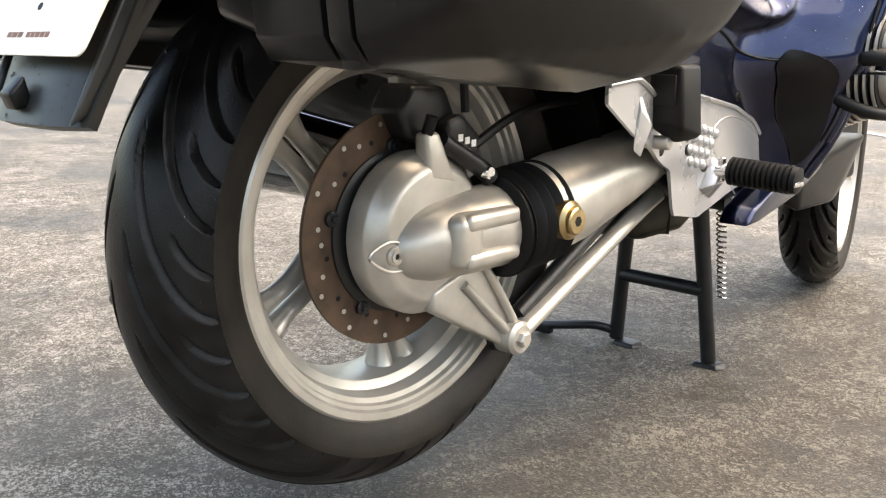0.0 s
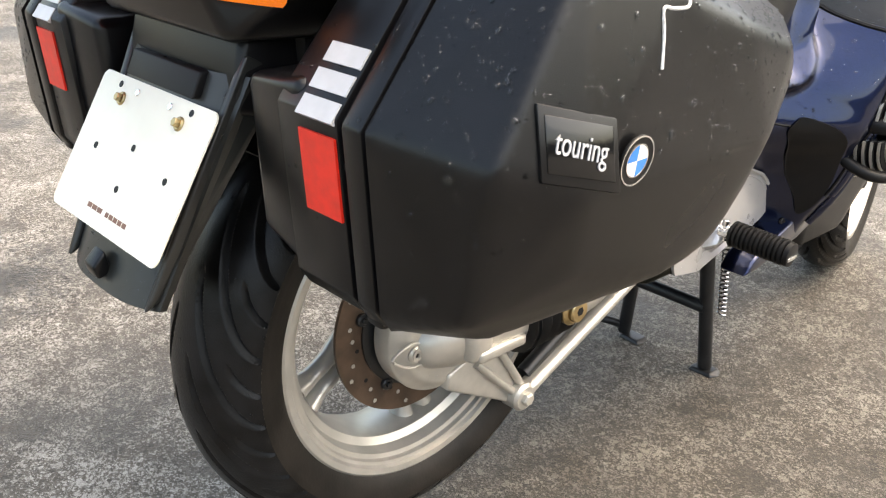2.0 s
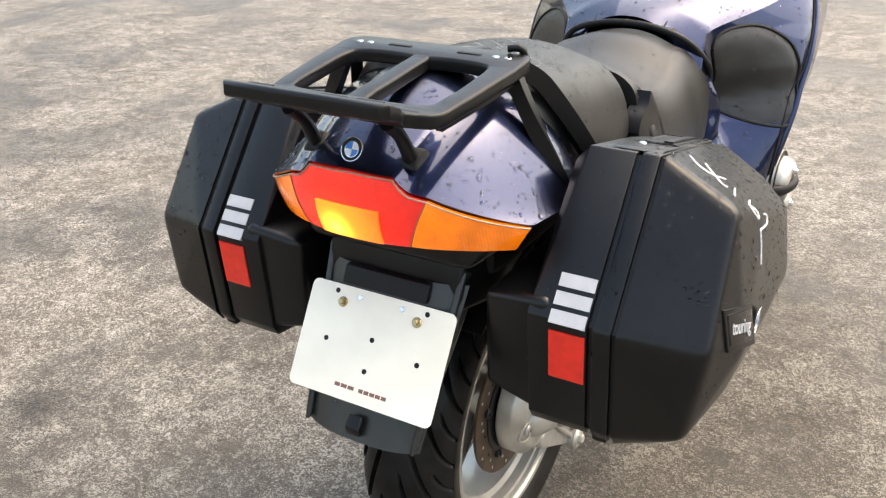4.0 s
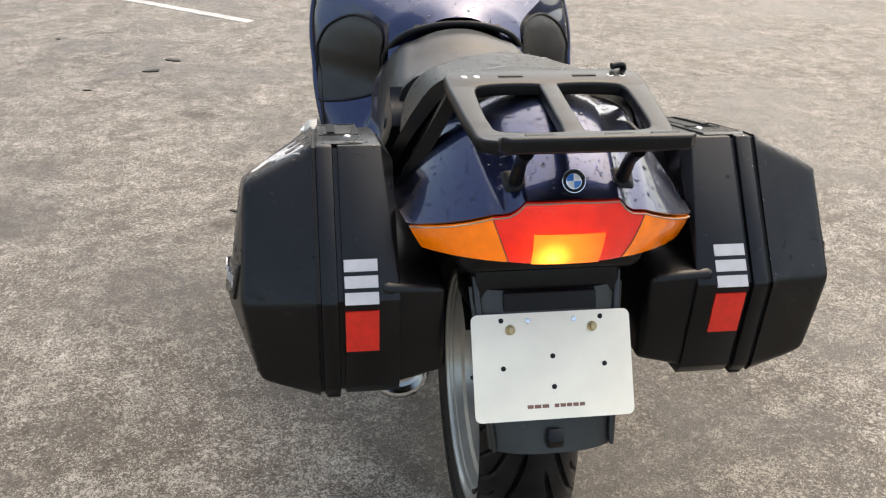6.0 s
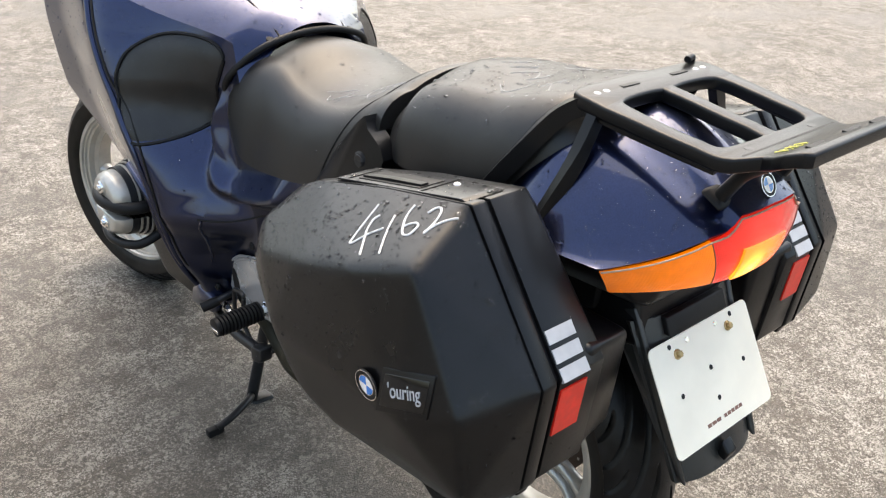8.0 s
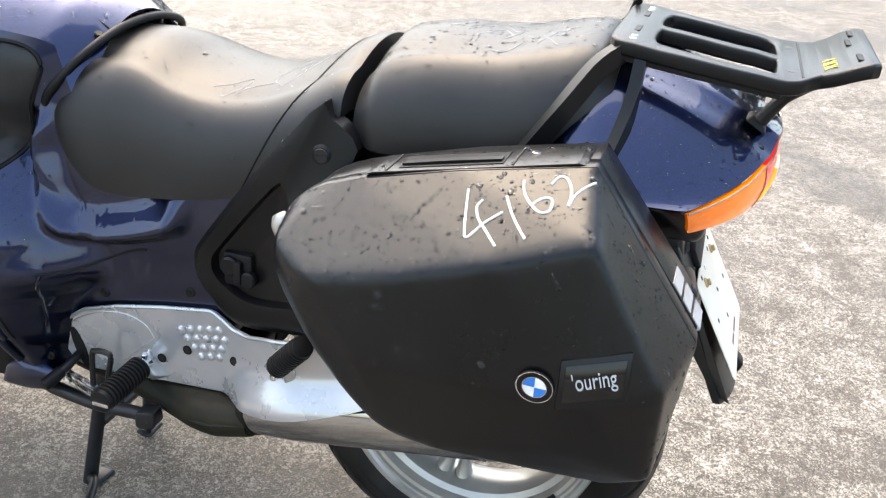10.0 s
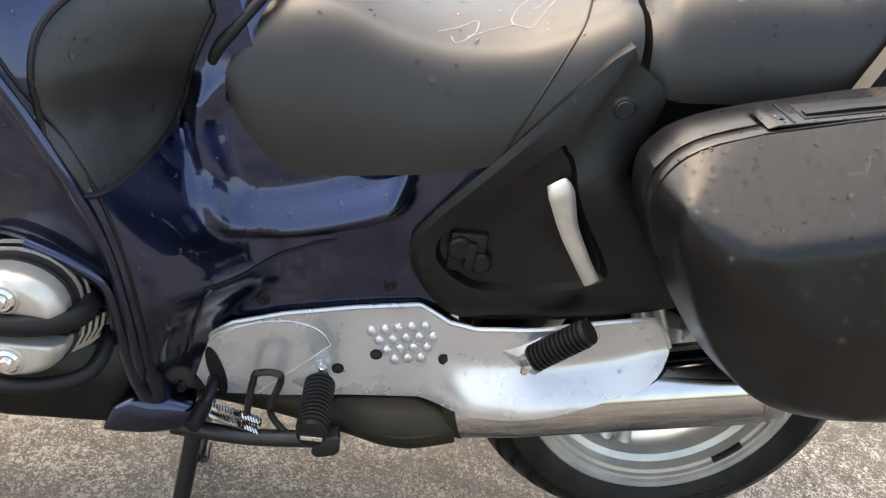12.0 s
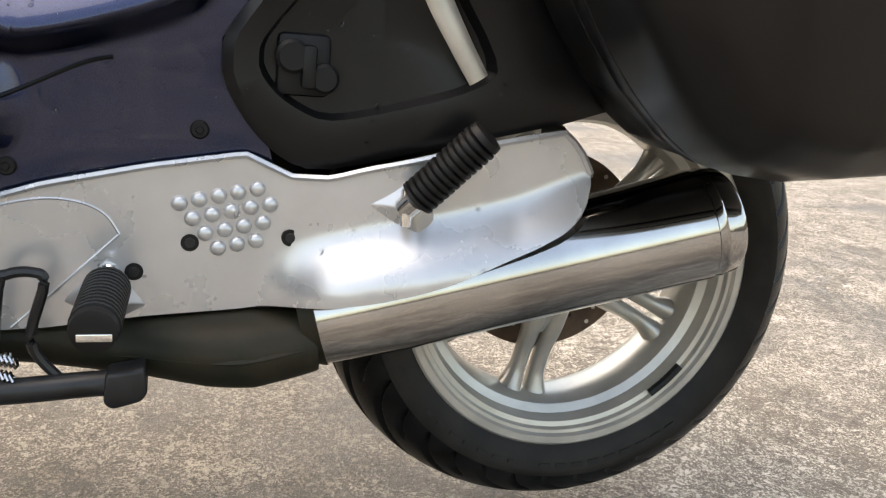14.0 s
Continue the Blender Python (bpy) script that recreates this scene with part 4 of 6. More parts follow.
def build_rack():
    r = empty("luggage_rack", bike, "black moulded luggage rack with two windows, slots and two rear posts")
    part("rack_plate", rack_plate(), BLACK, r, angle=35)
    for s in (1, -1):
        part("side_flange", flat_bar(smooth_line([(s * 0.137, -0.16, rack_z(-0.16) - 0.019), (s * 0.133, -0.25, rack_z(-0.25) - 0.019), (s * 0.122, -0.352, rack_z(-0.352) - 0.019)], 4), 0.01, 0.012), BLACK, r)
        part("front_strut", flat_bar(smooth_line([(s * 0.134, -0.158, 1.008), (s * 0.152, -0.132, 0.985), (s * 0.178, -0.098, 0.93), (s * 0.202, -0.055, 0.86), (s * 0.208, -0.04, 0.83)], 4), 0.018, 0.024, 0.006), BLACK, r)
        part("rear_strut", flat_bar(smooth_line([(s * 0.136, -0.182, 1.0), (s * 0.165, -0.18, 0.94), (s * 0.197, -0.165, 0.87), (s * 0.205, -0.155, 0.83)], 4), 0.015, 0.02, 0.005), BLACK, r)
        part("post", tube([(s * 0.073, -0.385, 0.988), (s * 0.073, -0.36, 0.965), (s * 0.073, -0.338, 0.93)], [0.0105, 0.0085, 0.01], 14), BLACK, r)
        part("post_foot", hull([(s * x, y, z) for x, y, z in ((0.056, -0.35, 0.919), (0.09, -0.35, 0.916), (0.056, -0.322, 0.938), (0.094, -0.318, 0.936), (0.062, -0.347, 0.929), (0.084, -0.347, 0.927), (0.064, -0.328, 0.943), (0.085, -0.326, 0.942))], 0.006), SOFTRUB, r)
        for x in (0.1, 0.118):
            part("rack_bolt", rod((s * x, -0.166, rack_z(-0.166) - 0.006), (s * x, -0.166, rack_z(-0.166) + 0.0006), 0.0055, 12), STEEL, r)
    for x, y in ((-0.05, -0.165), (0.06, -0.165), (-0.07, -0.436), (0.03, -0.43), (0.085, -0.436)):
        z = rack_z(y)
        part("slot", box(x - 0.018, x + 0.018, y - 0.004, y + 0.004, z - 0.004, z + 0.0008, 0.0005, 1), SOFTRUB, r)
    part("wing_gap", box(-0.108, 0.108, -0.3755, -0.3725, rack_z(-0.374) - 0.004, rack_z(-0.374) + 0.0006, 0), SOFTRUB, r)
    for x in (-0.075, 0.075):
        part("rack_bolt", rod((x, -0.362, rack_z(-0.362) - 0.006), (x, -0.362, rack_z(-0.362) + 0.0006), 0.007, 14), DARKMETAL, r)
    part("rack_hook", tube([(0.13, -0.136, 1.008), (0.126, -0.142, 1.03), (0.108, -0.146, 1.03)], 0.0052, 10), BLACK, r)
    for k in range(5):
        x, y = -0.085 + k * 0.011, -0.398
        part("crayon_mark", tube([(x, y, rack_z(y) + 0.001), (x + 0.006, y - 0.006 - 0.003 * (k % 2), rack_z(y - 0.006) + 0.001), (x + 0.002, y - 0.014, rack_z(y - 0.014) + 0.001)], 0.0011, 5), YELLOW, r)


build_rack()


# ---- seats ----
RIDER = [(0.692, 0.1, 0.85, 0.158, 0.81), (0.672, 0.115, 0.885, 0.176, 0.766), (0.647, 0.128, 0.902, 0.185, 0.728), (0.606, 0.142, 0.907, 0.19, 0.696), (0.56, 0.15, 0.905, 0.188, 0.69), (0.487, 0.165, 0.885, 0.192, 0.7), (0.416, 0.17, 0.878, 0.192, 0.712), (0.34, 0.17, 0.89, 0.19, 0.735), (0.27, 0.165, 0.92, 0.187, 0.79), (0.22, 0.155, 0.95, 0.18, 0.85), (0.2, 0.145, 0.952, 0.175, 0.872)]


def build_seats():
    part("rider_seat", seat_mesh(RIDER), SEAT, bike, "black vinyl rider seat with crayon marks")
    part("pillion_seat", seat_mesh([(0.185, 0.12, 0.945, 0.165, 0.86), (0.16, 0.14, 0.972, 0.178, 0.835), (0.1, 0.145, 0.985, 0.182, 0.838), (0.0, 0.145, 0.99, 0.182, 0.85), (-0.08, 0.135, 1.008, 0.178, 0.875),
                                         (-0.125, 0.125, 1.014, 0.165, 0.9), (-0.155, 0.11, 0.995, 0.15, 0.92)]), SEAT, bike, "black vinyl pillion seat, wet, with crayon marks")
    welt = [seat_point(RIDER, 0.243 + 0.11 * abs(a) ** 2.2, a) for a in np.linspace(-0.97, 0.97, 60)]
    part("seat_welt", tube(welt, 0.0017, 6, curve=False), SOFTRUB, bike)


def seat_point(rows, y, a):
    """A point of the seat's skin: y along it, a from -1 to 1 across it."""
    ht, zt, hb, zb = soft_rows(sorted(rows), float(y))
    s, a = (1 if a >= 0 else -1), abs(a)
    crown = 0.01 + 0.016 * step(-0.08, 0.25, y)
    if a < 0.45:
        c = a / 0.45
        x, z = ht * 0.75 * c, zt - crown * c * c
    else:
        c = (a - 0.45) / 0.55
        ang = c * math.pi / 2
        x = ht * 0.75 + (hb - ht * 0.75) * math.sin(ang) ** 0.9
        z = zt - crown - (zt - crown - zb) * (0.25 * (1 - math.cos(ang)) + 0.75 * c ** 1.6)
    return Vector((s * x, float(y), z))


def seat_mesh(rows):
    """Padded seat: rows of y, half width on top, top height, half width at the skirt, skirt height."""
    ys = [r[0] for r in rows]
    return loft([[seat_point(rows, y, a) for a in np.linspace(-1, 1, 61)] for y in np.linspace(min(ys), max(ys), 44)])


build_seats()


# ---- bodywork ----
CREASE = [(0.33, 0.74, 0.21), (0.45, 0.745, 0.27), (0.57, 0.755, 0.3), (0.685, 0.785, 0.325), (0.8, 0.85, 0.335), (0.9, 0.915, 0.33), (1.05, 1.0, 0.29)]
HOLLOW = [(0.33, 0.69), (0.45, 0.67), (0.52, 0.622), (0.58, 0.626), (0.64, 0.662), (0.7, 0.704), (0.74, 0.72), (0.8, 0.702), (0.87, 0.675), (1.05, 0.66)]
WAIST = [(0.33, 0.15), (0.45, 0.162), (0.57, 0.167), (0.67, 0.174), (0.75, 0.168), (0.9, 0.15), (1.05, 0.12)]


def crease(z):
    y = soft_rows(CREASE, z)
    return y[0], y[1]


BULGE_LINE = [(0.44, 0.684), (0.471, 0.655), (0.532, 0.63), (0.601, 0.612), (0.655, 0.617), (0.682, 0.65), (0.697, 0.69), (0.71, 0.736), (0.703, 0.772), (0.69, 0.81), (0.66, 0.85)]
STRIP_LINE = [(0.79, 0.775), (0.764, 0.724), (0.724, 0.659), (0.692, 0.586)]


BULGE = [(q.x, q.y) for q in smooth_line([(a, b, 0) for a, b in BULGE_LINE], 4)]
STRIP = [(q.x, q.y) for q in smooth_line([(a, b, 0) for a, b in STRIP_LINE], 4)]


def line_offset(pts, y, z):
    """Signed distance to a line on the side (positive on its left) and how far along it lies."""
    best, at = 9.0, 0.0
    for k in range(len(pts) - 1):
        (ay, az), (by, bz) = pts[k], pts[k + 1]
        dy, dz = by - ay, bz - az
        t = min(1, max(0, ((y - ay) * dy + (z - az) * dz) / (dy * dy + dz * dz)))
        d = math.hypot(y - ay - dy * t, z - az - dz * t)
        if d < abs(best):
            best = d if dy * (z - az) - dz * (y - ay) > 0 else -d
            at = (k + t) / 4
    return best, at


def soft_clip(t, k=0.16):
    """Clip to 0..1 with rounded ends."""
    h = max(k - abs(t - 1), 0) / k
    t = min(t, 1) - h * h * k / 4
    h = max(k - abs(t), 0) / k
    return max(t, 0) + h * h * k / 4 * (1 if t < 0.5 else 0)


def side_x(y, z):
    """How far out the painted side stands."""
    yc, xc = crease(z)
    x0 = soft_rows(WAIST, z)[0]
    ys = soft_rows(HOLLOW, z)[0]
    t = soft_clip((y - ys) / (yc - ys))
    x = x0 + (xc - x0) * (0.6 * t + 0.4 * step(0, 1, t))
    x -= 0.3 * (z - 0.63) * max(0.0, 4 * t * (1 - t)) ** 0.6 * step(0.49, 0.56, z) * (1 - step(0.74, 0.82, z))
    # shelf that swells out round the seat
    d, k = line_offset(BULGE, y, z)
    w = 0.058 - 0.018 * step(2.5, 5.5, k)
    swell = step(-0.024, 0.002, d) * (1 - step(-0.006, w, d))
    x += (0.036 - 0.008 * step(2.5, 5.5, k)) * swell * step(0.43, 0.475, y) * (1 - step(7.5, 9.5, k))
    # soft ridge under the knee pad
    d, k = line_offset(STRIP, y, z)
    d = -d
    x += 0.005 * step(-0.05, 0.0, d) * (1 - step(-0.004, 0.036, d)) * step(0.0, 0.6, k) * (1 - step(2.5, 3.0, k))
    x -= 0.03 * step(yc, yc + 0.25, y)
    return x


def reach(z):
    """How far the side panel runs on past its crease, above and behind the cylinder opening."""
    return float(np.interp(z, [0.33, 0.45, 0.58, 0.61, 0.66, 0.72, 1.03], [0.02, 0.025, 0.03, 0.07, 0.24, 0.36, 0.3]))


def cap_z(y):
    """Height of the joint between side panels and tank cover."""
    return float(np.interp(y, [0.3, 0.6, 0.64, 0.675, 0.8, 1.0, 1.2], [0.73, 0.735, 0.8, 0.9, 0.935, 1.0, 1.03]))


def smooth_points(pts):
    return [(q.x, q.y) for q in smooth_line([(a, b, 0) for a, b in pts], 6)]


def outward(bm, s):
    """A cylinder's piece on its side; the left one stands 18 mm further out."""
    q = mirrored(bm, s)
    if s < 0:
        bmesh.ops.translate(q, verts=q.verts, vec=(-0.018, 0, 0))
    return q


def build_body():
    f = empty("fairing", bike, "glossy navy blue fairing and side panels with water drops")
    for s in (1, -1):
        def shell(u, v):
            z = 0.33 + 0.70 * u
            y0 = float(np.interp(z, [0.33, 0.55, 0.68, 0.8, 0.87, 0.98, 1.03], [0.5, 0.37, 0.395, 0.412, 0.397, 0.352, 0.335]))
            y1 = crease(z)[0] + reach(z)
            y = y0 + (y1 - y0) * v
            z = 0.33 + (cap_z(y) - 0.33) * u
            return Vector((s * side_x(y, z), y, z))
        if s > 0:
            panel = sheet(shell, 190, 160, 0.003)
            part("side_panel", panel.copy(), NAVY, f, "navy side fairing panel")
        else:
            part("side_panel", mirrored(panel, -1), NAVY, f, "navy side fairing panel")
        # rim of the cylinder opening
        pts = []
        for z in (0.36, 0.42, 0.5, 0.57, 0.6, 0.62):
            yc, xc = crease(z)
            pts.append((s * (side_x(yc + reach(z), z) + 0.002), yc + reach(z) - 0.002, z))
        part("opening_rim", tube(pts, 0.009, 10), NAVY, f)
        gap = [(s * (side_x(crease(z)[0] - 0.004, z) + 0.0008), crease(z)[0] - 0.004, z) for z in np.linspace(0.42, 1.0, 40)]
        part("panel_gap", tube(gap, 0.0024, 6, curve=False), SOFTRUB, f)
        bead = [(s * (side_x(crease(z)[0] + 0.012, z) - 0.001), crease(z)[0] + 0.012, z) for z in np.linspace(0.42, 0.98, 40)]
        part("panel_bead", tube(bead, 0.0075, 10, curve=False), NAVY, f)
        # knee pad
        rim = smooth_line([(0.842, 0.815, 0), (0.838, 0.86, 0), (0.815, 0.89, 0), (0.785, 0.905, 0), (0.745, 0.905, 0), (0.71, 0.893, 0), (0.694, 0.868, 0), (0.703, 0.836, 0), (0.716, 0.8, 0), (0.723, 0.766, 0),
                           (0.735, 0.73, 0), (0.757, 0.702, 0), (0.79, 0.693, 0), (0.818, 0.712, 0), (0.832, 0.76, 0)], 6, True)

        def pad(u, v):
            q = rim[int(round(u * len(rim))) % len(rim)]
            r = v
            y, z = 0.765 + (q.x - 0.765) * r, 0.81 + (q.y - 0.81) * r
            return Vector((s * (side_x(y, z) + 0.007 * (1 - max(0, r - 0.8) / 0.2 * 0.8) - 0.002), y, z))
        part("knee_pad", sheet(pad, 90, 12, 0.004), PADRUB, f, "black rubber knee pad")
        part("pad_rim", tube([(s * (side_x(q.x, q.y) + 0.001), q.x, q.y) for q in rim], 0.0036, 6, curve=False, closed=True), SOFTRUB, f)
        orim = smooth_line([(0.649, 0.536, 0), (0.655, 0.556, 0), (0.667, 0.563, 0), (0.7, 0.545, 0), (0.724, 0.51, 0), (0.734, 0.448, 0), (0.734, 0.402, 0), (0.724, 0.383, 0), (0.706, 0.428, 0), (0.668, 0.501, 0)], 5, True)

        def oval(u, v):
            q = orim[int(round(u * len(orim))) % len(orim)]
            y, z = 0.7 + (q.x - 0.7) * v, 0.475 + (q.y - 0.475) * v
            return Vector((s * (side_x(y, z) + (0.0025 if v > 0.9 else 0.001)), y - 0.002, z))
        if s > 0:
            part("inner_panel", sheet(oval, 50, 10, 0.003), BLACK, f, "black textured oval inner panel")
        part("panel_seam", tube([(s * (side_x(y, z) + 0.0005), y, z) for y, z in smooth_points([(0.683, 0.55), (0.634, 0.55), (0.557, 0.586), (0.53, 0.594)])], 0.0022, 6, curve=False), SOFTRUB, f)
        part("leg_edge", tube([(s * (side_x(y, z) + 0.002), y, z) for y, z in smooth_points([(0.708, 0.43), (0.697, 0.48), (0.685, 0.523), (0.676, 0.548)])], 0.003, 6, curve=False), NAVY, f)
        # belly lobe and shaded lower panel ahead of the foot plate
        lobe = [(0.825, 0.283), (0.76, 0.284), (0.715, 0.296), (0.693, 0.322), (0.695, 0.338), (0.73, 0.347), (0.78, 0.347), (0.81, 0.325)]
        if s > 0:
            lobe = [(0.585, 0.299), (0.63, 0.301), (0.76, 0.325), (0.86, 0.36), (0.86, 0.4), (0.76, 0.37), (0.66, 0.345), (0.61, 0.325)]
        if s > 0:
            part("belly_lobe", hull([(0.212, y, z) for y, z in lobe] + [(0.16, y, z) for y, z in lobe], 0.006), NAVY, f)
        else:
            part("belly_lobe", soften(hull([(s * 0.212, y, z) for y, z in lobe] + [(s * 0.15, y * 0.8 + 0.15, z * 0.8 + 0.065) for y, z in lobe] + [(s * 0.222, 0.76, 0.32)], 0), 0.012, 3), NAVY, f)
        part("belly_pan", hull([(s * x, y, z) for x, y, z in ((0.13, 0.76, 0.33), (0.2, 0.8, 0.286), (0.205, 0.8, 0.36), (0.2, 0.95, 0.282), (0.15, 1.15, 0.3), (0.2, 1.1, 0.41), (0.18, 0.76, 0.42), (0.13, 0.76, 0.42))], 0.015), BLACK, f)
        for y, z in ((0.62, 0.492), (0.455, 0.533), (0.72, 0.36)):
            x = side_x(y, z)
            part("panel_screw", merged(rod((s * (x - 0.004), y, z), (s * (x + 0.003), y, z), 0.009, 16), rod((s * (x + 0.002), y, z), (s * (x + 0.005), y, z), 0.004, 6)), SOFTRUB, f)
    # tank
    def top(u, v):
        y = 0.628 + v * 0.55
        zt = float(np.interp(y, [0.62, 0.64, 0.75, 0.9, 1.2], [0.926, 0.942, 0.98, 1.03, 1.08]))
        zb = cap_z(y)
        a = 2 * u - 1
        return Vector((side_x(y, zb) * a, y, zt - (zt - zb) * (abs(a) ** 2.4)))
    part("tank_cover", sheet(top, 48, 24, 0.004), NAVY, f, "navy tank cover")
    for s in (1, -1):
        part("tank_seam", tube([top(0.5 + s * 0.23, v) + Vector((0, 0, 0.001)) for v in (0, 0.2, 0.5, 1)], 0.0022, 6), SOFTRUB, f)
        p = top(0.5 + s * 0.29, 0.025)
        part("tank_screw", rod(p, p + Vector((s * 0.002, -0.002, 0.005)), 0.007, 12), SOFTRUB, f)
    half = [(0.14, 0.69, 0.775), (0.166, 0.694, 0.81), (0.158, 0.668, 0.85), (0.122, 0.636, 0.892), (0.062, 0.627, 0.913)]
    part("seat_trim", tube([(-x, y, z) for x, y, z in half] + [(0, 0.625, 0.919)] + half[::-1], 0.007, 10), SOFTRUB, f)
    # inner black structure
    e = empty("engine", bike, "dark engine and gearbox block with alloy cylinders")
    part("gearbox", hull([(sx * x, y, z) for sx in (1, -1) for x, y, z in ((0.1, 0.42, 0.42), (0.12, 0.5, 0.34), (0.13, 1.1, 0.3), (0.13, 1.1, 0.66), (0.12, 0.45, 0.66))], 0.02), DARKMETAL, e)
    part("sump", hull([(sx * x, y, z) for sx in (1, -1) for x, y, z in ((0.105, 0.42, 0.36), (0.115, 0.43, 0.3), (0.1, 0.46, 0.28), (0.1, 0.58, 0.276), (0.115, 0.62, 0.3), (0.115, 0.62, 0.36))], 0.02, 4), PIPE, e, "dark weathered pan under the gearbox")
    part("airbox", box(-0.14, 0.14, 0.1, 1.15, 0.62, 0.775, 0.02), SOFTRUB, e)
    part("subframe", box(-0.13, 0.13, -0.22, 0.4, 0.72, 0.86, 0.02), SOFTRUB, e)
    part("inner_fender", sheet(lambda u, v: AX + Vector(((u - 0.5) * 0.22, (0.345) * math.cos(radians(10 + 120 * v)), 0.345 * math.sin(radians(10 + 120 * v)))), 8, 30, 0.004), SOFTRUB, e)
    part("shock_bay", box(-0.09, 0.09, 0.34, 0.46, 0.44, 0.75, 0.02), SOFTRUB, e)
    part("front_cowl", hull([(sx * x, y, z) for sx in (1, -1) for x, y, z in ((0.255, 1.0, 0.7), (0.265, 1.05, 0.95), (0.18, 1.45, 0.75), (0.2, 1.4, 1.0), (0.2, 1.0, 0.62))], 0.03), BLACK, f)
    part("front_fender", sheet(lambda u, v: FA + Vector(((u - 0.5) * 0.15, (0.325 - 0.03 * (2 * u - 1) ** 2) * math.cos(radians(35 + 120 * v)), (0.325 - 0.03 * (2 * u - 1) ** 2) * math.sin(radians(35 + 120 * v)))), 12, 24, 0.004), NAVY, f)
    for s in (1, -1):
        part("engine_shield", mirrored(box(0.125, 0.15, 0.77, 1.2, 0.3, 0.78, 0.01), s), SOFTRUB, e)
        yc, wide = (0.872, 1.12) if s < 0 else (0.826, 1.34)
        cy = empty("cylinder", bike, "finned alloy cylinder with a silver rocker cover and black guard")
        for k in range(9):
            x = 0.19 + k * 0.0095
            part("fin", outward(hull([(x + d, yc + a * 0.066, 0.552 + b * 0.07) for d in (0, 0.0035) for a, b in ((-1, -0.7), (-1, 0.7), (1, -0.7), (1, 0.7), (-0.7, 1), (0.7, 1), (0.7, -1), (-0.7, -1))], 0), s), CAST, cy)
        part("barrel", outward(rod((0.1, yc, 0.552), (0.28, yc, 0.552), 0.055, 24), s), CAST, cy)
        for z, h in ((0.582, 1), (0.503, -1)):
            def arc(k, z=z, h=h):
                return [(k * 0.078 * math.cos(radians(a)), z - h * 0.022 + h * k * 0.066 * math.sin(radians(a))) for a in range(0, 181, 15)]
            cover = [(0.305, yc + y, w) for y, w in arc(0.8)] + [(0.332, yc + y, w) for y, w in arc(0.76)] + [(0.345, yc + y, w) for y, w in arc(0.6)]
            part("rocker_cover", outward(hull(cover, 0.004, 2, 20), s), CAST, cy)
            for q in range(7):
                x = 0.252 + q * 0.0102
                part("fin", outward(loft([[(x, yc + y, w) for y, w in arc(wide - 0.06 * q)], [(x + 0.0042, yc + y, w) for y, w in arc(wide - 0.06 * q)]]), s), CAST, cy)
                # black disc added between fins as the shade in the gap
                part("fin_gap", outward(loft([[(x + 0.0042, yc + y, w) for y, w in arc(wide - 0.038 - 0.06 * q)], [(x + 0.0062, yc + y, w) for y, w in arc(wide - 0.038 - 0.06 * q)]]), s), SOFTRUB, cy)
            part("head", outward(hull([(x, yc + y, w) for x in (0.2, 0.312) for y, w in arc(0.84)], 0), s), DARKMETAL, cy)
            part("bolt_recess", outward(rod((0.33, yc, z), (0.3465, yc, z), 0.021, 28), s), CAST, cy)
            part("cover_bolt", outward(merged(rod((0.335, yc, z), (0.351, yc, z), 0.0145, 20), rod((0.349, yc, z), (0.355, yc, z), 0.007, 12)), s), CHROME, cy)
        part("guard", outward(tube([(0.25, yc - 0.07, 0.55), (0.32, yc - 0.066, 0.551), (0.347, yc, 0.552), (0.32, yc + 0.07, 0.552), (0.25, yc + 0.08, 0.552)], 0.0125, 10, 6, 1.1), s), SOFTRUB, cy)
        part("lower_guard", outward(tube([(0.24, yc - 0.085, 0.5), (0.31, yc - 0.075, 0.47), (0.335, yc, 0.462), (0.31, yc + 0.075, 0.47), (0.24, yc + 0.09, 0.5)], 0.01, 10, 6), s), SOFTRUB, cy)


build_body()


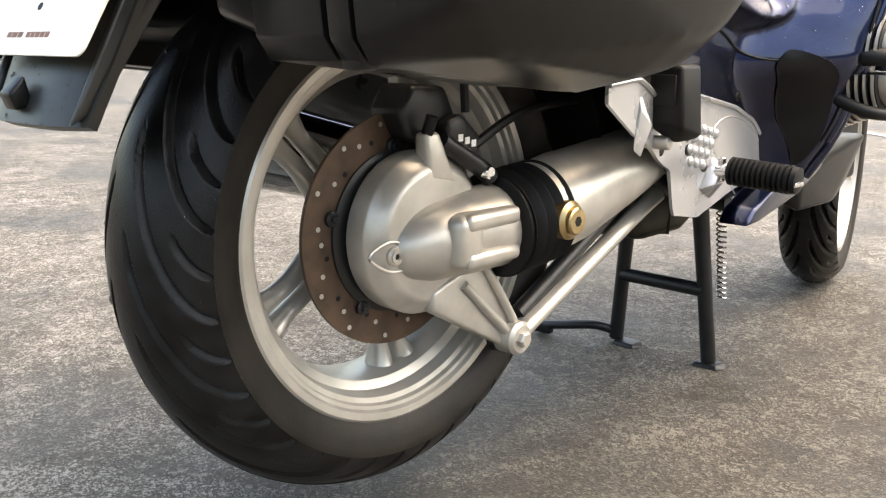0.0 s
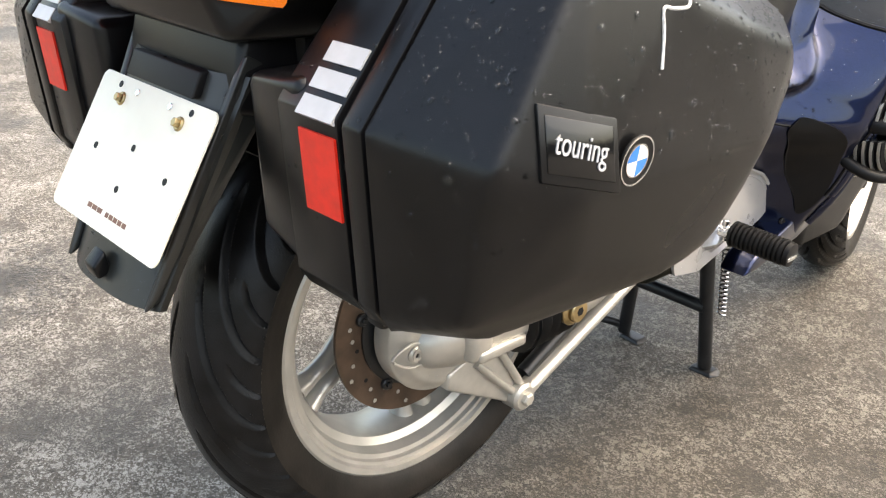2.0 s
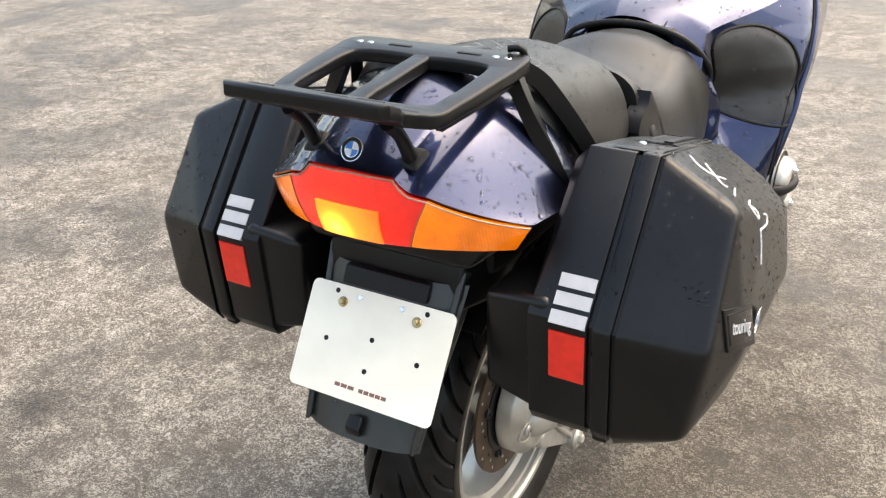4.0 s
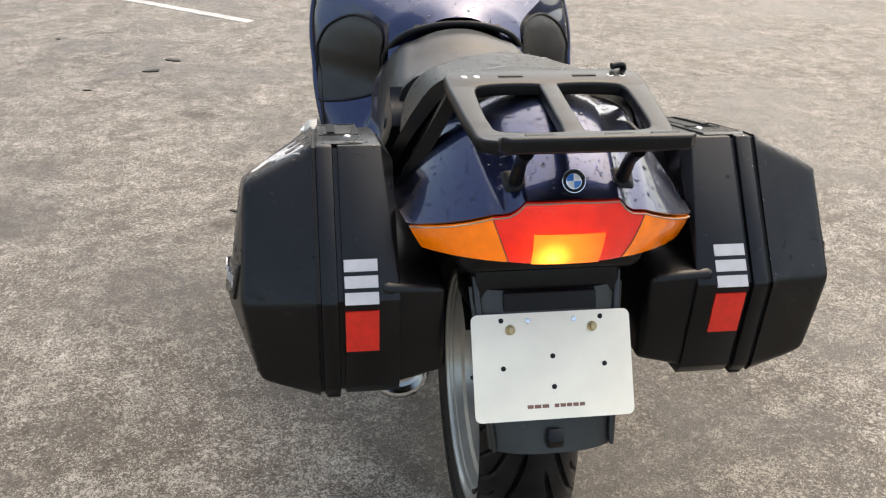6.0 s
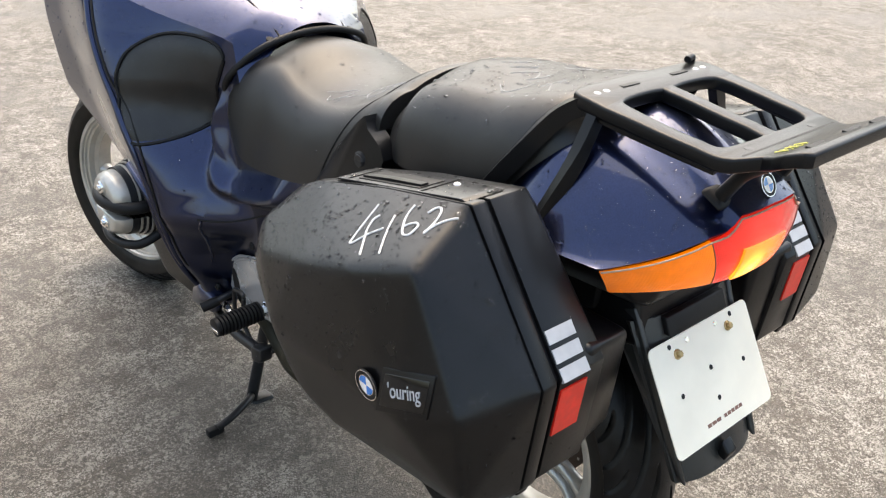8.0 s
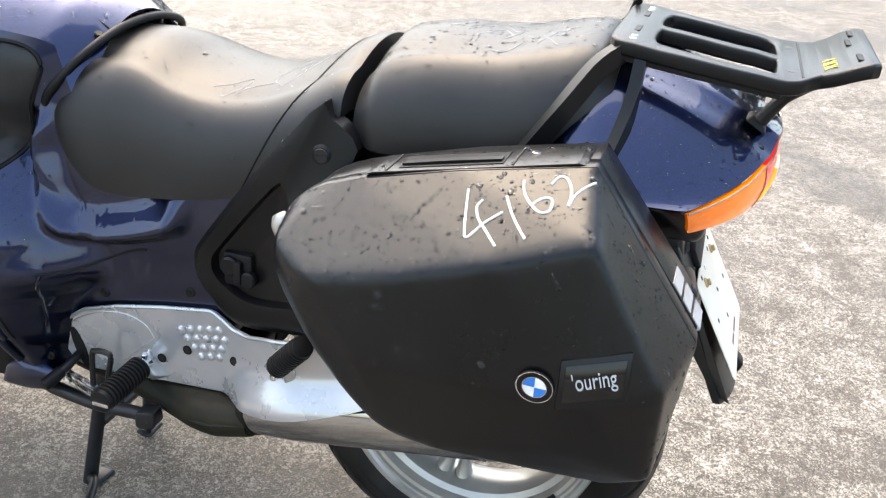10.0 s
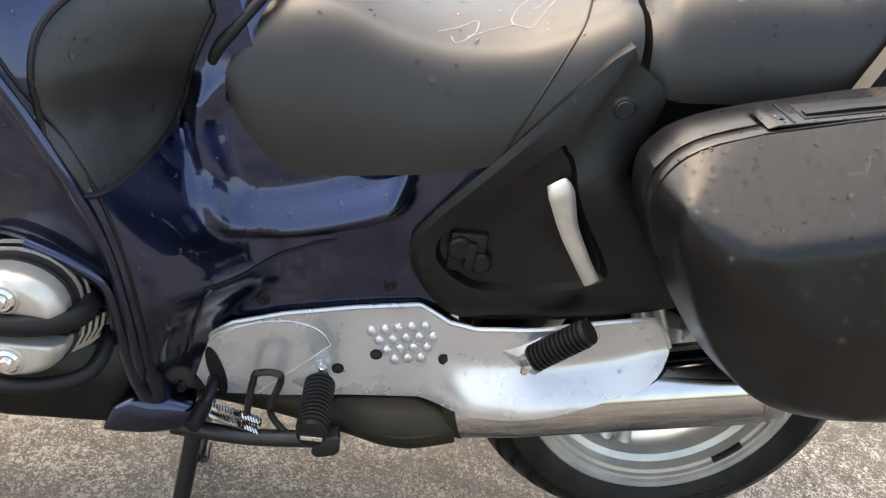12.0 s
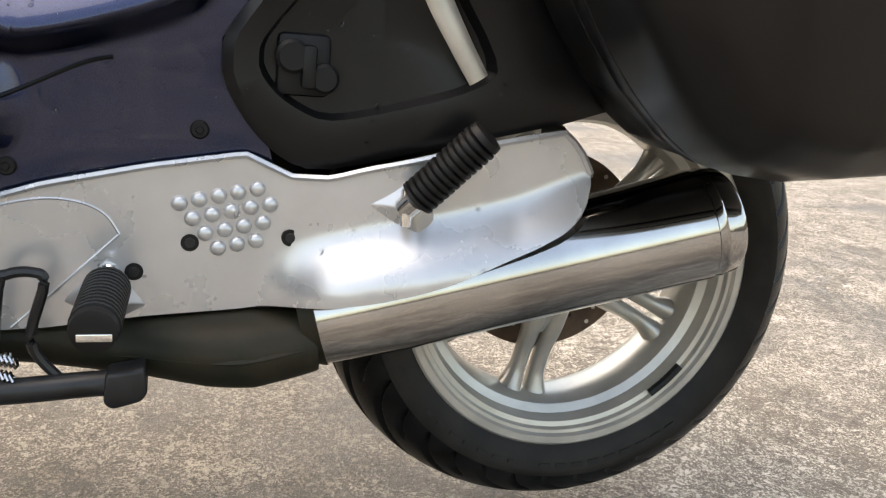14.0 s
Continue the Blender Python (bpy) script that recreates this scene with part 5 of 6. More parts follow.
def build_side_covers():
    """Black triangular carrier covers, grab handles, foot plates and rests."""
    for s in (1, -1):
        c = empty("side_cover", bike, "matt black triangular side cover with a recess and silver grab handle")
        O = [(0.437, 0.603), (0.411, 0.658), (0.236, 0.878), (0.207, 0.875), (0.165, 0.836), (0.198, 0.75), (0.15, 0.72), (0.05, 0.62), (0.07, 0.577), (0.23, 0.534), (0.335, 0.503), (0.385, 0.515), (0.425, 0.56)]

        O = [(q.x, q.y) for q in smooth_line([(a, b, 0) for a, b in O], 3, True)]

        def xo(y, z):
            return 0.178 + 0.035 * (1 - step(0.2, 0.35, y)) * (1 - step(0.7, 0.85, z)) + 0.015 * step(0.64, 0.74, z)
        inner = [(0.405, 0.605), (0.388, 0.64), (0.288, 0.762), (0.27, 0.766), (0.259, 0.752), (0.25, 0.722), (0.232, 0.685), (0.19, 0.62), (0.2, 0.595), (0.27, 0.567), (0.335, 0.55), (0.37, 0.56), (0.396, 0.58)]
        inner = [(q.x, q.y) for q in smooth_line([(a, b, 0) for a, b in inner], 3, True)]
        bm = bmesh.new()
        n = len(O)
        rings = []
        for pts, d in ((O, -0.03), (O, 0.0), ([((o[0] * 0.7 + i[0] * 0.3), (o[1] * 0.7 + i[1] * 0.3)) for o, i in zip(O, inner)], 0.007), (inner, 0.004), ([(y + (0.31 - y) * 0.06, z + (0.64 - z) * 0.06) for y, z in inner], -0.009), ([(0.31 + (y - 0.31) * 0.3, 0.64 + (z - 0.64) * 0.3) for y, z in inner], -0.011)):
            rings.append([bm.verts.new((xo(y, z) + d, y, z)) for y, z in pts])
        for A, B in zip(rings, rings[1:]):
            for k in range(n):
                bm.faces.new((A[k], A[(k + 1) % n], B[(k + 1) % n], B[k]))
        bm.faces.new(rings[-1])
        part("cover_panel", mirrored(bm, s), BLACK, c)
        part("screw_recess", mirrored(rod((0.19, 0.214, 0.823), (0.2045, 0.214, 0.823), 0.0158, 24), s), SOFTRUB, c)
        part("cover_screw", mirrored(merged(rod((0.19, 0.214, 0.823), (0.2055, 0.214, 0.823), 0.0125, 20), box(0.205, 0.2065, 0.204, 0.224, 0.8215, 0.8245, 0)), s), DARKMETAL, c)
        part("grab_handle", mirrored(tube([(0.208, 0.276, 0.725), (0.216, 0.268, 0.712), (0.219, 0.252, 0.672), (0.221, 0.23, 0.635), (0.222, 0.207, 0.6)], [0.0125, 0.0165, 0.0125, 0.011, 0.01], 12, 6, 0.32, up=(1, 0, 0)), s), CAST, c, "bare metal grab handle")
        part("socket", mirrored(merged(box(0.16, 0.177, 0.338, 0.388, 0.57, 0.628, 0.006), rod((0.17, 0.374, 0.607), (0.186, 0.374, 0.607), 0.016), rod((0.17, 0.344, 0.588), (0.184, 0.344, 0.588), 0.014), box(0.172, 0.187, 0.352, 0.366, 0.578, 0.618, 0.004)), s), SOFTRUB, c)
        # foot plate
        fp = empty("foot_plate", bike, "silver painted alloy foot plate with raised dots")
        T = [(0.082, 0.517, 0.507), (0.088, 0.53, 0.491), (0.097, 0.542, 0.477), (0.113, 0.556, 0.463), (0.14, 0.551, 0.448), (0.169, 0.545, 0.435), (0.223, 0.532, 0.411), (0.3, 0.51, 0.387), (0.335, 0.497, 0.378), (0.37, 0.495, 0.369), (0.413, 0.513, 0.36), (0.5, 0.498, 0.353), (0.59, 0.478, 0.342), (0.66, 0.455, 0.338), (0.69, 0.432, 0.345), (0.71, 0.4, 0.375)]
        if s > 0:
            T = [(0.18, 0.53, 0.508), (0.24, 0.535, 0.467), (0.32, 0.505, 0.438), (0.415, 0.508, 0.402), (0.43, 0.511, 0.335), (0.5, 0.498, 0.322), (0.6, 0.478, 0.348), (0.66, 0.455, 0.36), (0.69, 0.432, 0.37), (0.71, 0.4, 0.385)]
        y_end = 0.082 if s < 0 else 0.18

        def plate_x(y, z):
            x = 0.172 + 0.05 * (1 - step(0.24, 0.42, y))
            if s < 0:
                zb = float(np.interp(y, [0.08, 0.16, 0.22, 0.29, 0.36, 0.4], [0.51, 0.478, 0.463, 0.448, 0.425, 0.41]))
                x += 0.034 * (1 - step(0.325, 0.405, y)) * (1 - step(zb - 0.05, zb + 0.015, z))
            return x

        def face(u, v):
            y = y_end + (0.71 - y_end) * v
            a, b = lerp_rows(T, y)
            z = b + (a - b) * u
            return Vector((s * plate_x(y, z), y, z))
        part("plate", sheet(face, 24, 90, 0.005), SILVER, fp)
        for arc in ([(0.717, 0.372), (0.695, 0.415), (0.651, 0.448), (0.599, 0.464), (0.562, 0.463), (0.538, 0.452), (0.525, 0.433)], [(0.525, 0.433), (0.572, 0.387), (0.619, 0.342)]):
            part("raised_line", tube([(s * (plate_x(y, z) - 0.0005), y, z) for y, z in smooth_points(arc)], 0.0015, 6, curve=False), SILVER, fp)
        part("plate_edge", tube([face(1, v) + Vector((s * 0.001, 0, 0)) for v in np.linspace(0, 1, 60)], 0.0035, 6, curve=False), SILVER, fp)
        dy = 0.0 if s < 0 else 0.07
        for row, count in enumerate((5, 5, 4, 3)):
            for k in range(count):
                y, z = 0.472 - row * 0.012 - k * 0.0178 + dy, 0.464 - row * 0.0142 + k * 0.0041 - dy * 0.3
                x = plate_x(y, z)
                part("dot", mirrored(lathe([(0, 0.0078), (0.0025, 0.0072), (0.0045, 0.005), (0.0054, 0.0)], (x, y, z), (1, 0, 0), 14), s), SILVER, fp)
        for y, z in ((0.512, 0.397), (0.462, 0.426), (0.369, 0.435)):
            x = plate_x(y, z)
            part("hole", mirrored(merged(rod((x - 0.004, y, z), (x + 0.0012, y, z), 0.0085, 18, 0.0002)), s), SOFTRUB, fp)
            part("hole_screw", mirrored(rod((x, y, z), (x + 0.002, y, z), 0.005, 12, 0.0004), s), DARKMETAL, fp)
        part("peg_boss", mirrored(hull([(0.172, 0.576, 0.368), (0.172, 0.535, 0.411), (0.172, 0.5, 0.364), (0.172, 0.534, 0.345), (0.19, 0.538, 0.398), (0.192, 0.515, 0.372), (0.19, 0.54, 0.37)], 0.002), s), SILVER, fp)
        part("peg_boss", mirrored(hull([(0.2, 0.315, 0.475), (0.218, 0.25, 0.525), (0.222, 0.235, 0.45), (0.224, 0.25, 0.44), (0.232, 0.262, 0.478), (0.226, 0.245, 0.5)], 0.002), s), SILVER, fp)
        for nm, A, B, r in (("rider_footrest", (0.19, 0.533, 0.392), (0.305, 0.537, 0.386), 0.021), ("pillion_footrest", (0.236, 0.27, 0.48), (0.266, 0.207, 0.556), 0.0185)):
            pg = empty(nm, bike, "ribbed black rubber footrest")
            if s > 0 and nm[0] == "p":
                blk = hull([(x, y, z) for x, y, z in ((0.2, 0.3, 0.475), (0.2, 0.352, 0.46), (0.252, 0.3, 0.472), (0.252, 0.352, 0.457), (0.2, 0.302, 0.55), (0.2, 0.35, 0.55), (0.246, 0.302, 0.55), (0.246, 0.35, 0.55), (0.226, 0.326, 0.45))], 0.006, 3)
                part("rubber", blk, SOFTRUB, pg)
                part("rubber_inlay", box(0.205, 0.24, 0.2975, 0.301, 0.5, 0.538, 0.001), GREYMARK, pg)
                part("hinge", merged(rod((0.186, 0.318, 0.452), (0.225, 0.318, 0.452), 0.009, 14), rod((0.18, 0.296, 0.48), (0.196, 0.296, 0.48), 0.011, 18)), CAST, pg)
                continue
            A, B = Vector(A), Vector(B)
            L = (B - A).length
            pr = [(0, 0)]
            for k in range(12):
                h = L * (0.12 + 0.8 * k / 12)
                pr += [(h, r * 0.78), (h + L * 0.012, r), (h + L * 0.045, r), (h + L * 0.057, r * 0.78)]
            pr += [(L * 0.93, r * 0.95), (L * 0.99, r * 0.9), (L, r * 0.7), (L, 0)]
            part("rubber", mirrored(lathe(pr, A, B - A, 20), s), SOFTRUB, pg)
            part("hinge", mirrored(merged(rod(A - Vector((0.008, 0, 0.004)), A + (B - A) * 0.14, 0.012, 14), rod(A + Vector((0, 0, -0.018)), A + Vector((0, 0, 0.018)), 0.006, 10)), s), CHROME, pg)
            if nm[0] == "r":
                part("end_mark", mirrored(box(0.3, 0.3065, 0.522, 0.55, 0.378, 0.385, 0.001), s), CHROME, pg)


build_side_covers()


def build_exhaust():
    ex = empty("exhaust", bike, "polished steel silencer with a weathered collector box")
    A, B = Vector((-0.158, 0.345, 0.345)), Vector((-0.204, -0.092, 0.472))
    d = (B - A).normalized()
    L = (B - A).length
    part("silencer", lathe([(0, 0), (0, 0.044), (0.006, 0.05), (0.09, 0.056), (L * 0.925, 0.06), (L * 0.93, 0.058), (L * 0.945, 0.058), (L * 0.95, 0.0595), (L * 0.985, 0.057), (L, 0.051), (L, 0.046), (L - 0.03, 0.044), (L - 0.03, 0)], A, d, 64), STEEL, ex, "polished silencer can")
    part("collector", tube([(-0.12, 0.72, 0.322), (-0.14, 0.6, 0.322), (-0.158, 0.51, 0.32), (-0.168, 0.44, 0.318), (-0.169, 0.4, 0.319), (-0.169, 0.34, 0.328)], [0.026, 0.03, 0.034, 0.044, 0.047, 0.039], 24, 8, 0.85), PIPE, ex, "brownish green collector box")
    part("collector_seam", tube([(-0.165, 0.6, 0.32), (-0.19, 0.51, 0.319), (-0.209, 0.44, 0.318), (-0.213, 0.4, 0.321), (-0.205, 0.345, 0.331)], 0.0035, 6), PIPE, ex)
    part("clamp", lathe([(-0.006, 0.04), (-0.006, 0.0465), (0.01, 0.0525), (0.01, 0.044)], A, d, 40, closed=True), PIPE, ex)
    part("cross_pipe", tube([(-0.15, 0.5, 0.318), (0.0, 0.5, 0.312), (0.1, 0.55, 0.31)], 0.032, 20), PIPE, ex)


build_exhaust()


def build_stand():
    c = empty("centre_stand", bike, "black tubular centre stand, down, with springs")
    for s in (1, -1):
        top, foot = Vector((s * 0.068, 0.705, 0.31)), Vector((s * (0.085 if s > 0 else 0.112), 0.742, 0.01))
        part("leg", tube([top, top.lerp(foot, 0.5), foot], [0.015, 0.0135, 0.014], 14, 4), DARKMETAL, c)
        part("foot", hull([(s * x, y, z) for x, y, z in ((0.062, 0.72, 0.0), (0.11, 0.722, 0.0), (0.12, 0.742, 0.0), (0.11, 0.762, 0.0), (0.062, 0.76, 0.0), (0.055, 0.74, 0.0), (0.066, 0.724, 0.008), (0.106, 0.726, 0.008), (0.106, 0.757, 0.008), (0.066, 0.756, 0.008))], 0.002), DARKMETAL, c)
    part("crossbar", tube([(-0.09, 0.722, 0.145), (0.078, 0.722, 0.145)], 0.013, 14), DARKMETAL, c)
    part("pivot_bar", tube([(-0.12, 0.705, 0.31), (0.12, 0.705, 0.31)], 0.014, 14), DARKMETAL, c)
    part("lever", tube([(-0.112, 0.742, 0.02), (-0.14, 0.71, 0.035), (-0.2, 0.685, 0.028), (-0.24, 0.68, 0.02)], 0.009, 10), DARKMETAL, c)
    part("lever_pad", box(-0.265, -0.225, 0.672, 0.69, 0.004, 0.024, 0.003), SOFTRUB, c)
    for y0, x in ((0.695, 0.098),):
        A, B = Vector((x, y0 + 0.03, 0.3)), Vector((x, y0 + 0.055, 0.13))
        pts = []
        for k in range(140):
            t = k / 139
            a = t * 2 * math.pi * 18
            pts.append(A.lerp(B, t) + Vector((math.cos(a) * 0.008, math.sin(a) * 0.008, 0)))
        part("spring", tube(pts, 0.0017, 5, curve=False), STEEL, c)
    ss = empty("side_stand", bike, "folded black side stand with a wire tang and springs")
    part("stand_bar", tube([(-0.19, 0.73, 0.288), (-0.208, 0.63, 0.294), (-0.212, 0.54, 0.302), (-0.212, 0.51, 0.302)], [0.013, 0.012, 0.012, 0.017], 12), DARKMETAL, ss)
    part("stand_foot", hull([(x, y, z) for x in (-0.228, -0.198) for y, z in ((0.5, 0.322), (0.534, 0.316), (0.536, 0.287), (0.528, 0.281), (0.503, 0.288), (0.497, 0.296))], 0.004), DARKMETAL, ss)
    part("tang", tube([(-0.205, 0.632, 0.295), (-0.21, 0.622, 0.392), (-0.21, 0.614, 0.405), (-0.21, 0.594, 0.407), (-0.21, 0.585, 0.397), (-0.207, 0.597, 0.34), (-0.205, 0.57, 0.3)], 0.005, 8, 6), DARKMETAL, ss)
    for dz in (0, 0.018):
        A, B = Vector((-0.2, 0.686, 0.336 - dz * 0.7)), Vector((-0.21, 0.61, 0.324 - dz))
        pts = [A.lerp(B, k / 119) + Vector((0, math.sin(k / 119 * 2 * math.pi * 20) * 0.002, 0)) + Vector((math.cos(k / 119 * 2 * math.pi * 20) * 0.006, 0, math.sin(k / 119 * 2 * math.pi * 20) * 0.006)) for k in range(120)]
        part("spring", tube(pts, 0.0016, 5, curve=False), STEEL, ss)
    gl = empty("gear_lever", bike, "black gear lever with a rubber sleeve")
    part("lever_arm", tube([(-0.17, 0.68, 0.36), (-0.2, 0.68, 0.355), (-0.23, 0.688, 0.342)], 0.008, 10), DARKMETAL, gl)
    part("lever_rubber", tube([(-0.215, 0.684, 0.348), (-0.25, 0.694, 0.337)], 0.011, 12), SOFTRUB, gl)
    slot = [(0.676 + 0.011 * math.cos(radians(a)) + 0.012 * math.sin(radians(a)), 0.375 + 0.038 * math.sin(radians(a))) for a in range(0, 360, 20)]
    part("lever_slot", hull([(-x, y, z) for x in (0.168, 0.1738) for y, z in slot], 0), SOFTRUB, gl)


build_stand()


# ---- writing in crayon, and water ----
def crayon(parent, target, strokes, place, way, r, material=CHALK):
    """Strokes drawn on a surface: 2D points are thrown onto it along a direction."""
    tr = tree_of(target)
    way = Vector(way).normalized()
    for S in strokes:
        pts = []
        for p in smooth_line([(a, b, 0) for a, b in S], 4):
            hit = tr.ray_cast(Vector(place(p.x, p.y)), way)
            if hit[0] is not None:
                pts.append(hit[0] - way * r * 0.1)
        if len(pts) > 2:
            part("crayon_stroke", tube(pts, r, 6, curve=False), material, parent)


pans = [o for o in bike.children if o.name.startswith("pannier")]
lids = {1 if o.children[0].data.vertices[0].co.x > 0 else -1: (o, next(c for c in o.children if c.name.startswith("lid"))) for o in pans}
DIGITS_L = [[(-0.039, 0.89), (-0.045, 0.879), (-0.051, 0.869), (-0.057, 0.865), (-0.07, 0.874), (-0.087, 0.882)],
            [(-0.06, 0.886), (-0.056, 0.882), (-0.062, 0.876), (-0.074, 0.871), (-0.091, 0.864)],
            [(-0.085, 0.891), (-0.096, 0.883), (-0.109, 0.876), (-0.12, 0.871)],
            [(-0.098, 0.902), (-0.103, 0.895), (-0.115, 0.889), (-0.127, 0.886), (-0.136, 0.888), (-0.136, 0.894), (-0.129, 0.895), (-0.12, 0.892), (-0.116, 0.889)],
            [(-0.129, 0.903), (-0.134, 0.908), (-0.142, 0.909), (-0.15, 0.905), (-0.154, 0.899), (-0.154, 0.893), (-0.159, 0.901), (-0.175, 0.911)]]
DIGITS_R = [[(-0.101, 0.905), (-0.115, 0.901), (-0.121, 0.896), (-0.114, 0.889), (-0.09, 0.882)], [(-0.089, 0.895), (-0.112, 0.89), (-0.129, 0.885), (-0.126, 0.882)],
            [(-0.101, 0.876), (-0.129, 0.877), (-0.142, 0.877)], [(-0.098, 0.866), (-0.121, 0.867), (-0.128, 0.863), (-0.12, 0.859), (-0.115, 0.862), (-0.12, 0.866)]]
NORMAL = Vector((0.39, -0.04, 0.92))
for side, digits in ((-1, DIGITS_L), (1, DIGITS_R)):
    p, lid = lids[side]
    w = Vector((-side * 0.39, 0.04, -0.92))

    def start(y, z, w=w, side=side):
        x = 0.341 + (0.918 - z) * 2.2 + (y + 0.176) * -0.25
        return Vector((side * x, y, z)) - w * 0.1
    crayon(p, lid, digits, start, w, 0.0016)
p, lid = lids[1]
crayon(p, lid, [[(-0.094, 0.879), (-0.085, 0.874), (-0.086, 0.864), (-0.105, 0.864), (-0.118, 0.865), (-0.119, 0.846), (-0.122, 0.82)]], lambda y, z: (0.7, y, z), (-1, 0, -0.15), 0.0016)
seat_ob = next(o for o in bike.children if o.name == "rider_seat")
pillion_ob = next(o for o in bike.children if o.name == "pillion_seat")
crayon(seat_ob, seat_ob, [[(-0.105, 0.437), (-0.09, 0.41), (-0.073, 0.386), (-0.1, 0.39), (-0.123, 0.412), (-0.11, 0.42)], [(-0.11, 0.4), (-0.095, 0.37), (-0.087, 0.343)],
                          [(-0.103, 0.322), (-0.05, 0.29), (-0.014, 0.276), (-0.005, 0.287), (-0.03, 0.325), (-0.08, 0.345), (-0.103, 0.322)], [(-0.045, 0.3), (-0.06, 0.315)]], lambda x, y: (x, y, 1.2), (0, 0, -1), 0.0006, FAINT)
crayon(pillion_ob, pillion_ob, [[(-0.02, 0.1), (0.01, 0.07)], [(-0.03, 0.07), (0.0, 0.04)], [(-0.05, 0.05), (-0.02, 0.02), (-0.05, 0.0)], [(-0.06, 0.01), (-0.03, -0.01)], [(-0.09, 0.03), (-0.11, 0.0), (-0.08, -0.02)],
                                [(-0.09, -0.04), (-0.05, -0.06)], [(-0.07, -0.05), (-0.1, -0.07)], [(0.06, 0.0), (0.1, -0.03), (0.12, -0.08), (0.09, -0.1), (0.06, -0.06)], [(0.04, 0.02), (0.06, -0.02)]], lambda x, y: (x, y, 1.2), (0, 0, -1), 0.0006, FAINT)


def build_drops(count):
    """Rain drops standing on the bodywork, seats and cases."""
    rng = np.random.default_rng(4)
    wet = {"lid": 2.2, "base_band": 0.5, "base_body": 0.4, "tail_shell": 1.6, "rider_seat": 0.25, "pillion_seat": 1.1, "side_panel": 1.0, "tank_cover": 0.9, "knee_pad": 2.4, "plate": 0.35,
           "housing": 0.6, "cover_panel": 0.5, "flap": 0.5, "rear_plate": 1.0, "front_plate": 1.0, "tyre_tread": 0.12, "handle_surround": 1.2, "input_neck": 0.5}
    tri, weight = [], []
    for o in bike.children_recursive:
        k = wet.get(o.name.split(".")[0])
        if o.type != "MESH" or not k or (o.parent and o.parent.name.startswith("front_wheel")):
            continue
        for f in o.data.polygons:
            if f.normal.z < -0.15 or f.area < 1e-8:
                continue
            if o.name.startswith("tyre") and f.center.z < 0.3:
                continue
            vs = [o.data.vertices[i].co for i in f.vertices]
            for q in range(1, len(vs) - 1):
                T = (vs[0], vs[q], vs[q + 1])
                area = (T[1] - T[0]).cross(T[2] - T[0]).length / 2
                tri.append((T, f.normal.copy()))
                weight.append(area * k * (0.3 + max(0, f.normal.z)))
    weight = np.array(weight) / sum(weight)
    verts, faces = [], []
    for idx in rng.choice(len(tri), count, p=weight):
        vs, n = tri[idx]
        a, e = math.sqrt(rng.random()), rng.random()
        a = (1 - a, a * (1 - e), a * e)
        c = sum((v * float(w) for v, w in zip(vs, a)), Vector())
        r = float(min(0.0042, 0.0011 * math.exp(rng.normal(0, 0.5))))
        t = n.orthogonal().normalized()
        b = n.cross(t)
        down = Vector((0, 0, -1)) - n * n.z * -1
        m = len(verts)
        h = r * 0.55
        sx, sy = 1 + 0.5 * float(rng.random()), 1
        ang = float(rng.random()) * 6.28
        t, b = t * math.cos(ang) + b * math.sin(ang), b * math.cos(ang) - t * math.sin(ang)
        for rr, hh in ((1.0, -0.1), (0.86, 0.5), (0.5, 0.88)):
            for k in range(8):
                q = 2 * math.pi * k / 8
                verts.append(c + t * (r * rr * sx * math.cos(q)) + b * (r * rr * sy * math.sin(q)) + n * h * hh)
        verts.append(c + n * h)
        for ring in range(2):
            for k in range(8):
                faces.append((m + ring * 8 + k, m + ring * 8 + (k + 1) % 8, m + ring * 8 + 8 + (k + 1) % 8, m + ring * 8 + 8 + k))
        for k in range(8):
            faces.append((m + 16 + k, m + 16 + (k + 1) % 8, m + 24))
    me = bpy.data.meshes.new("rain_drops")
    me.from_pydata(verts, [], faces)
    me.polygons.foreach_set("use_smooth", [True] * len(me.polygons))
    w = bpy.data.materials.new("water")
    w.use_nodes = True
    b = w.node_tree.nodes["Principled BSDF"]
    b.inputs["Base Color"].default_value = (0.95, 0.97, 1, 1)
    b.inputs["Roughness"].default_value, b.inputs["IOR"].default_value, b.inputs["Transmission Weight"].default_value = 0.02, 1.33, 1.0
    me.materials.append(w)
    ob = new("rain_drops", me)
    tagged(ob, "clear rain drops standing on the motorcycle", "water", kind="stuff")


build_drops(17000)


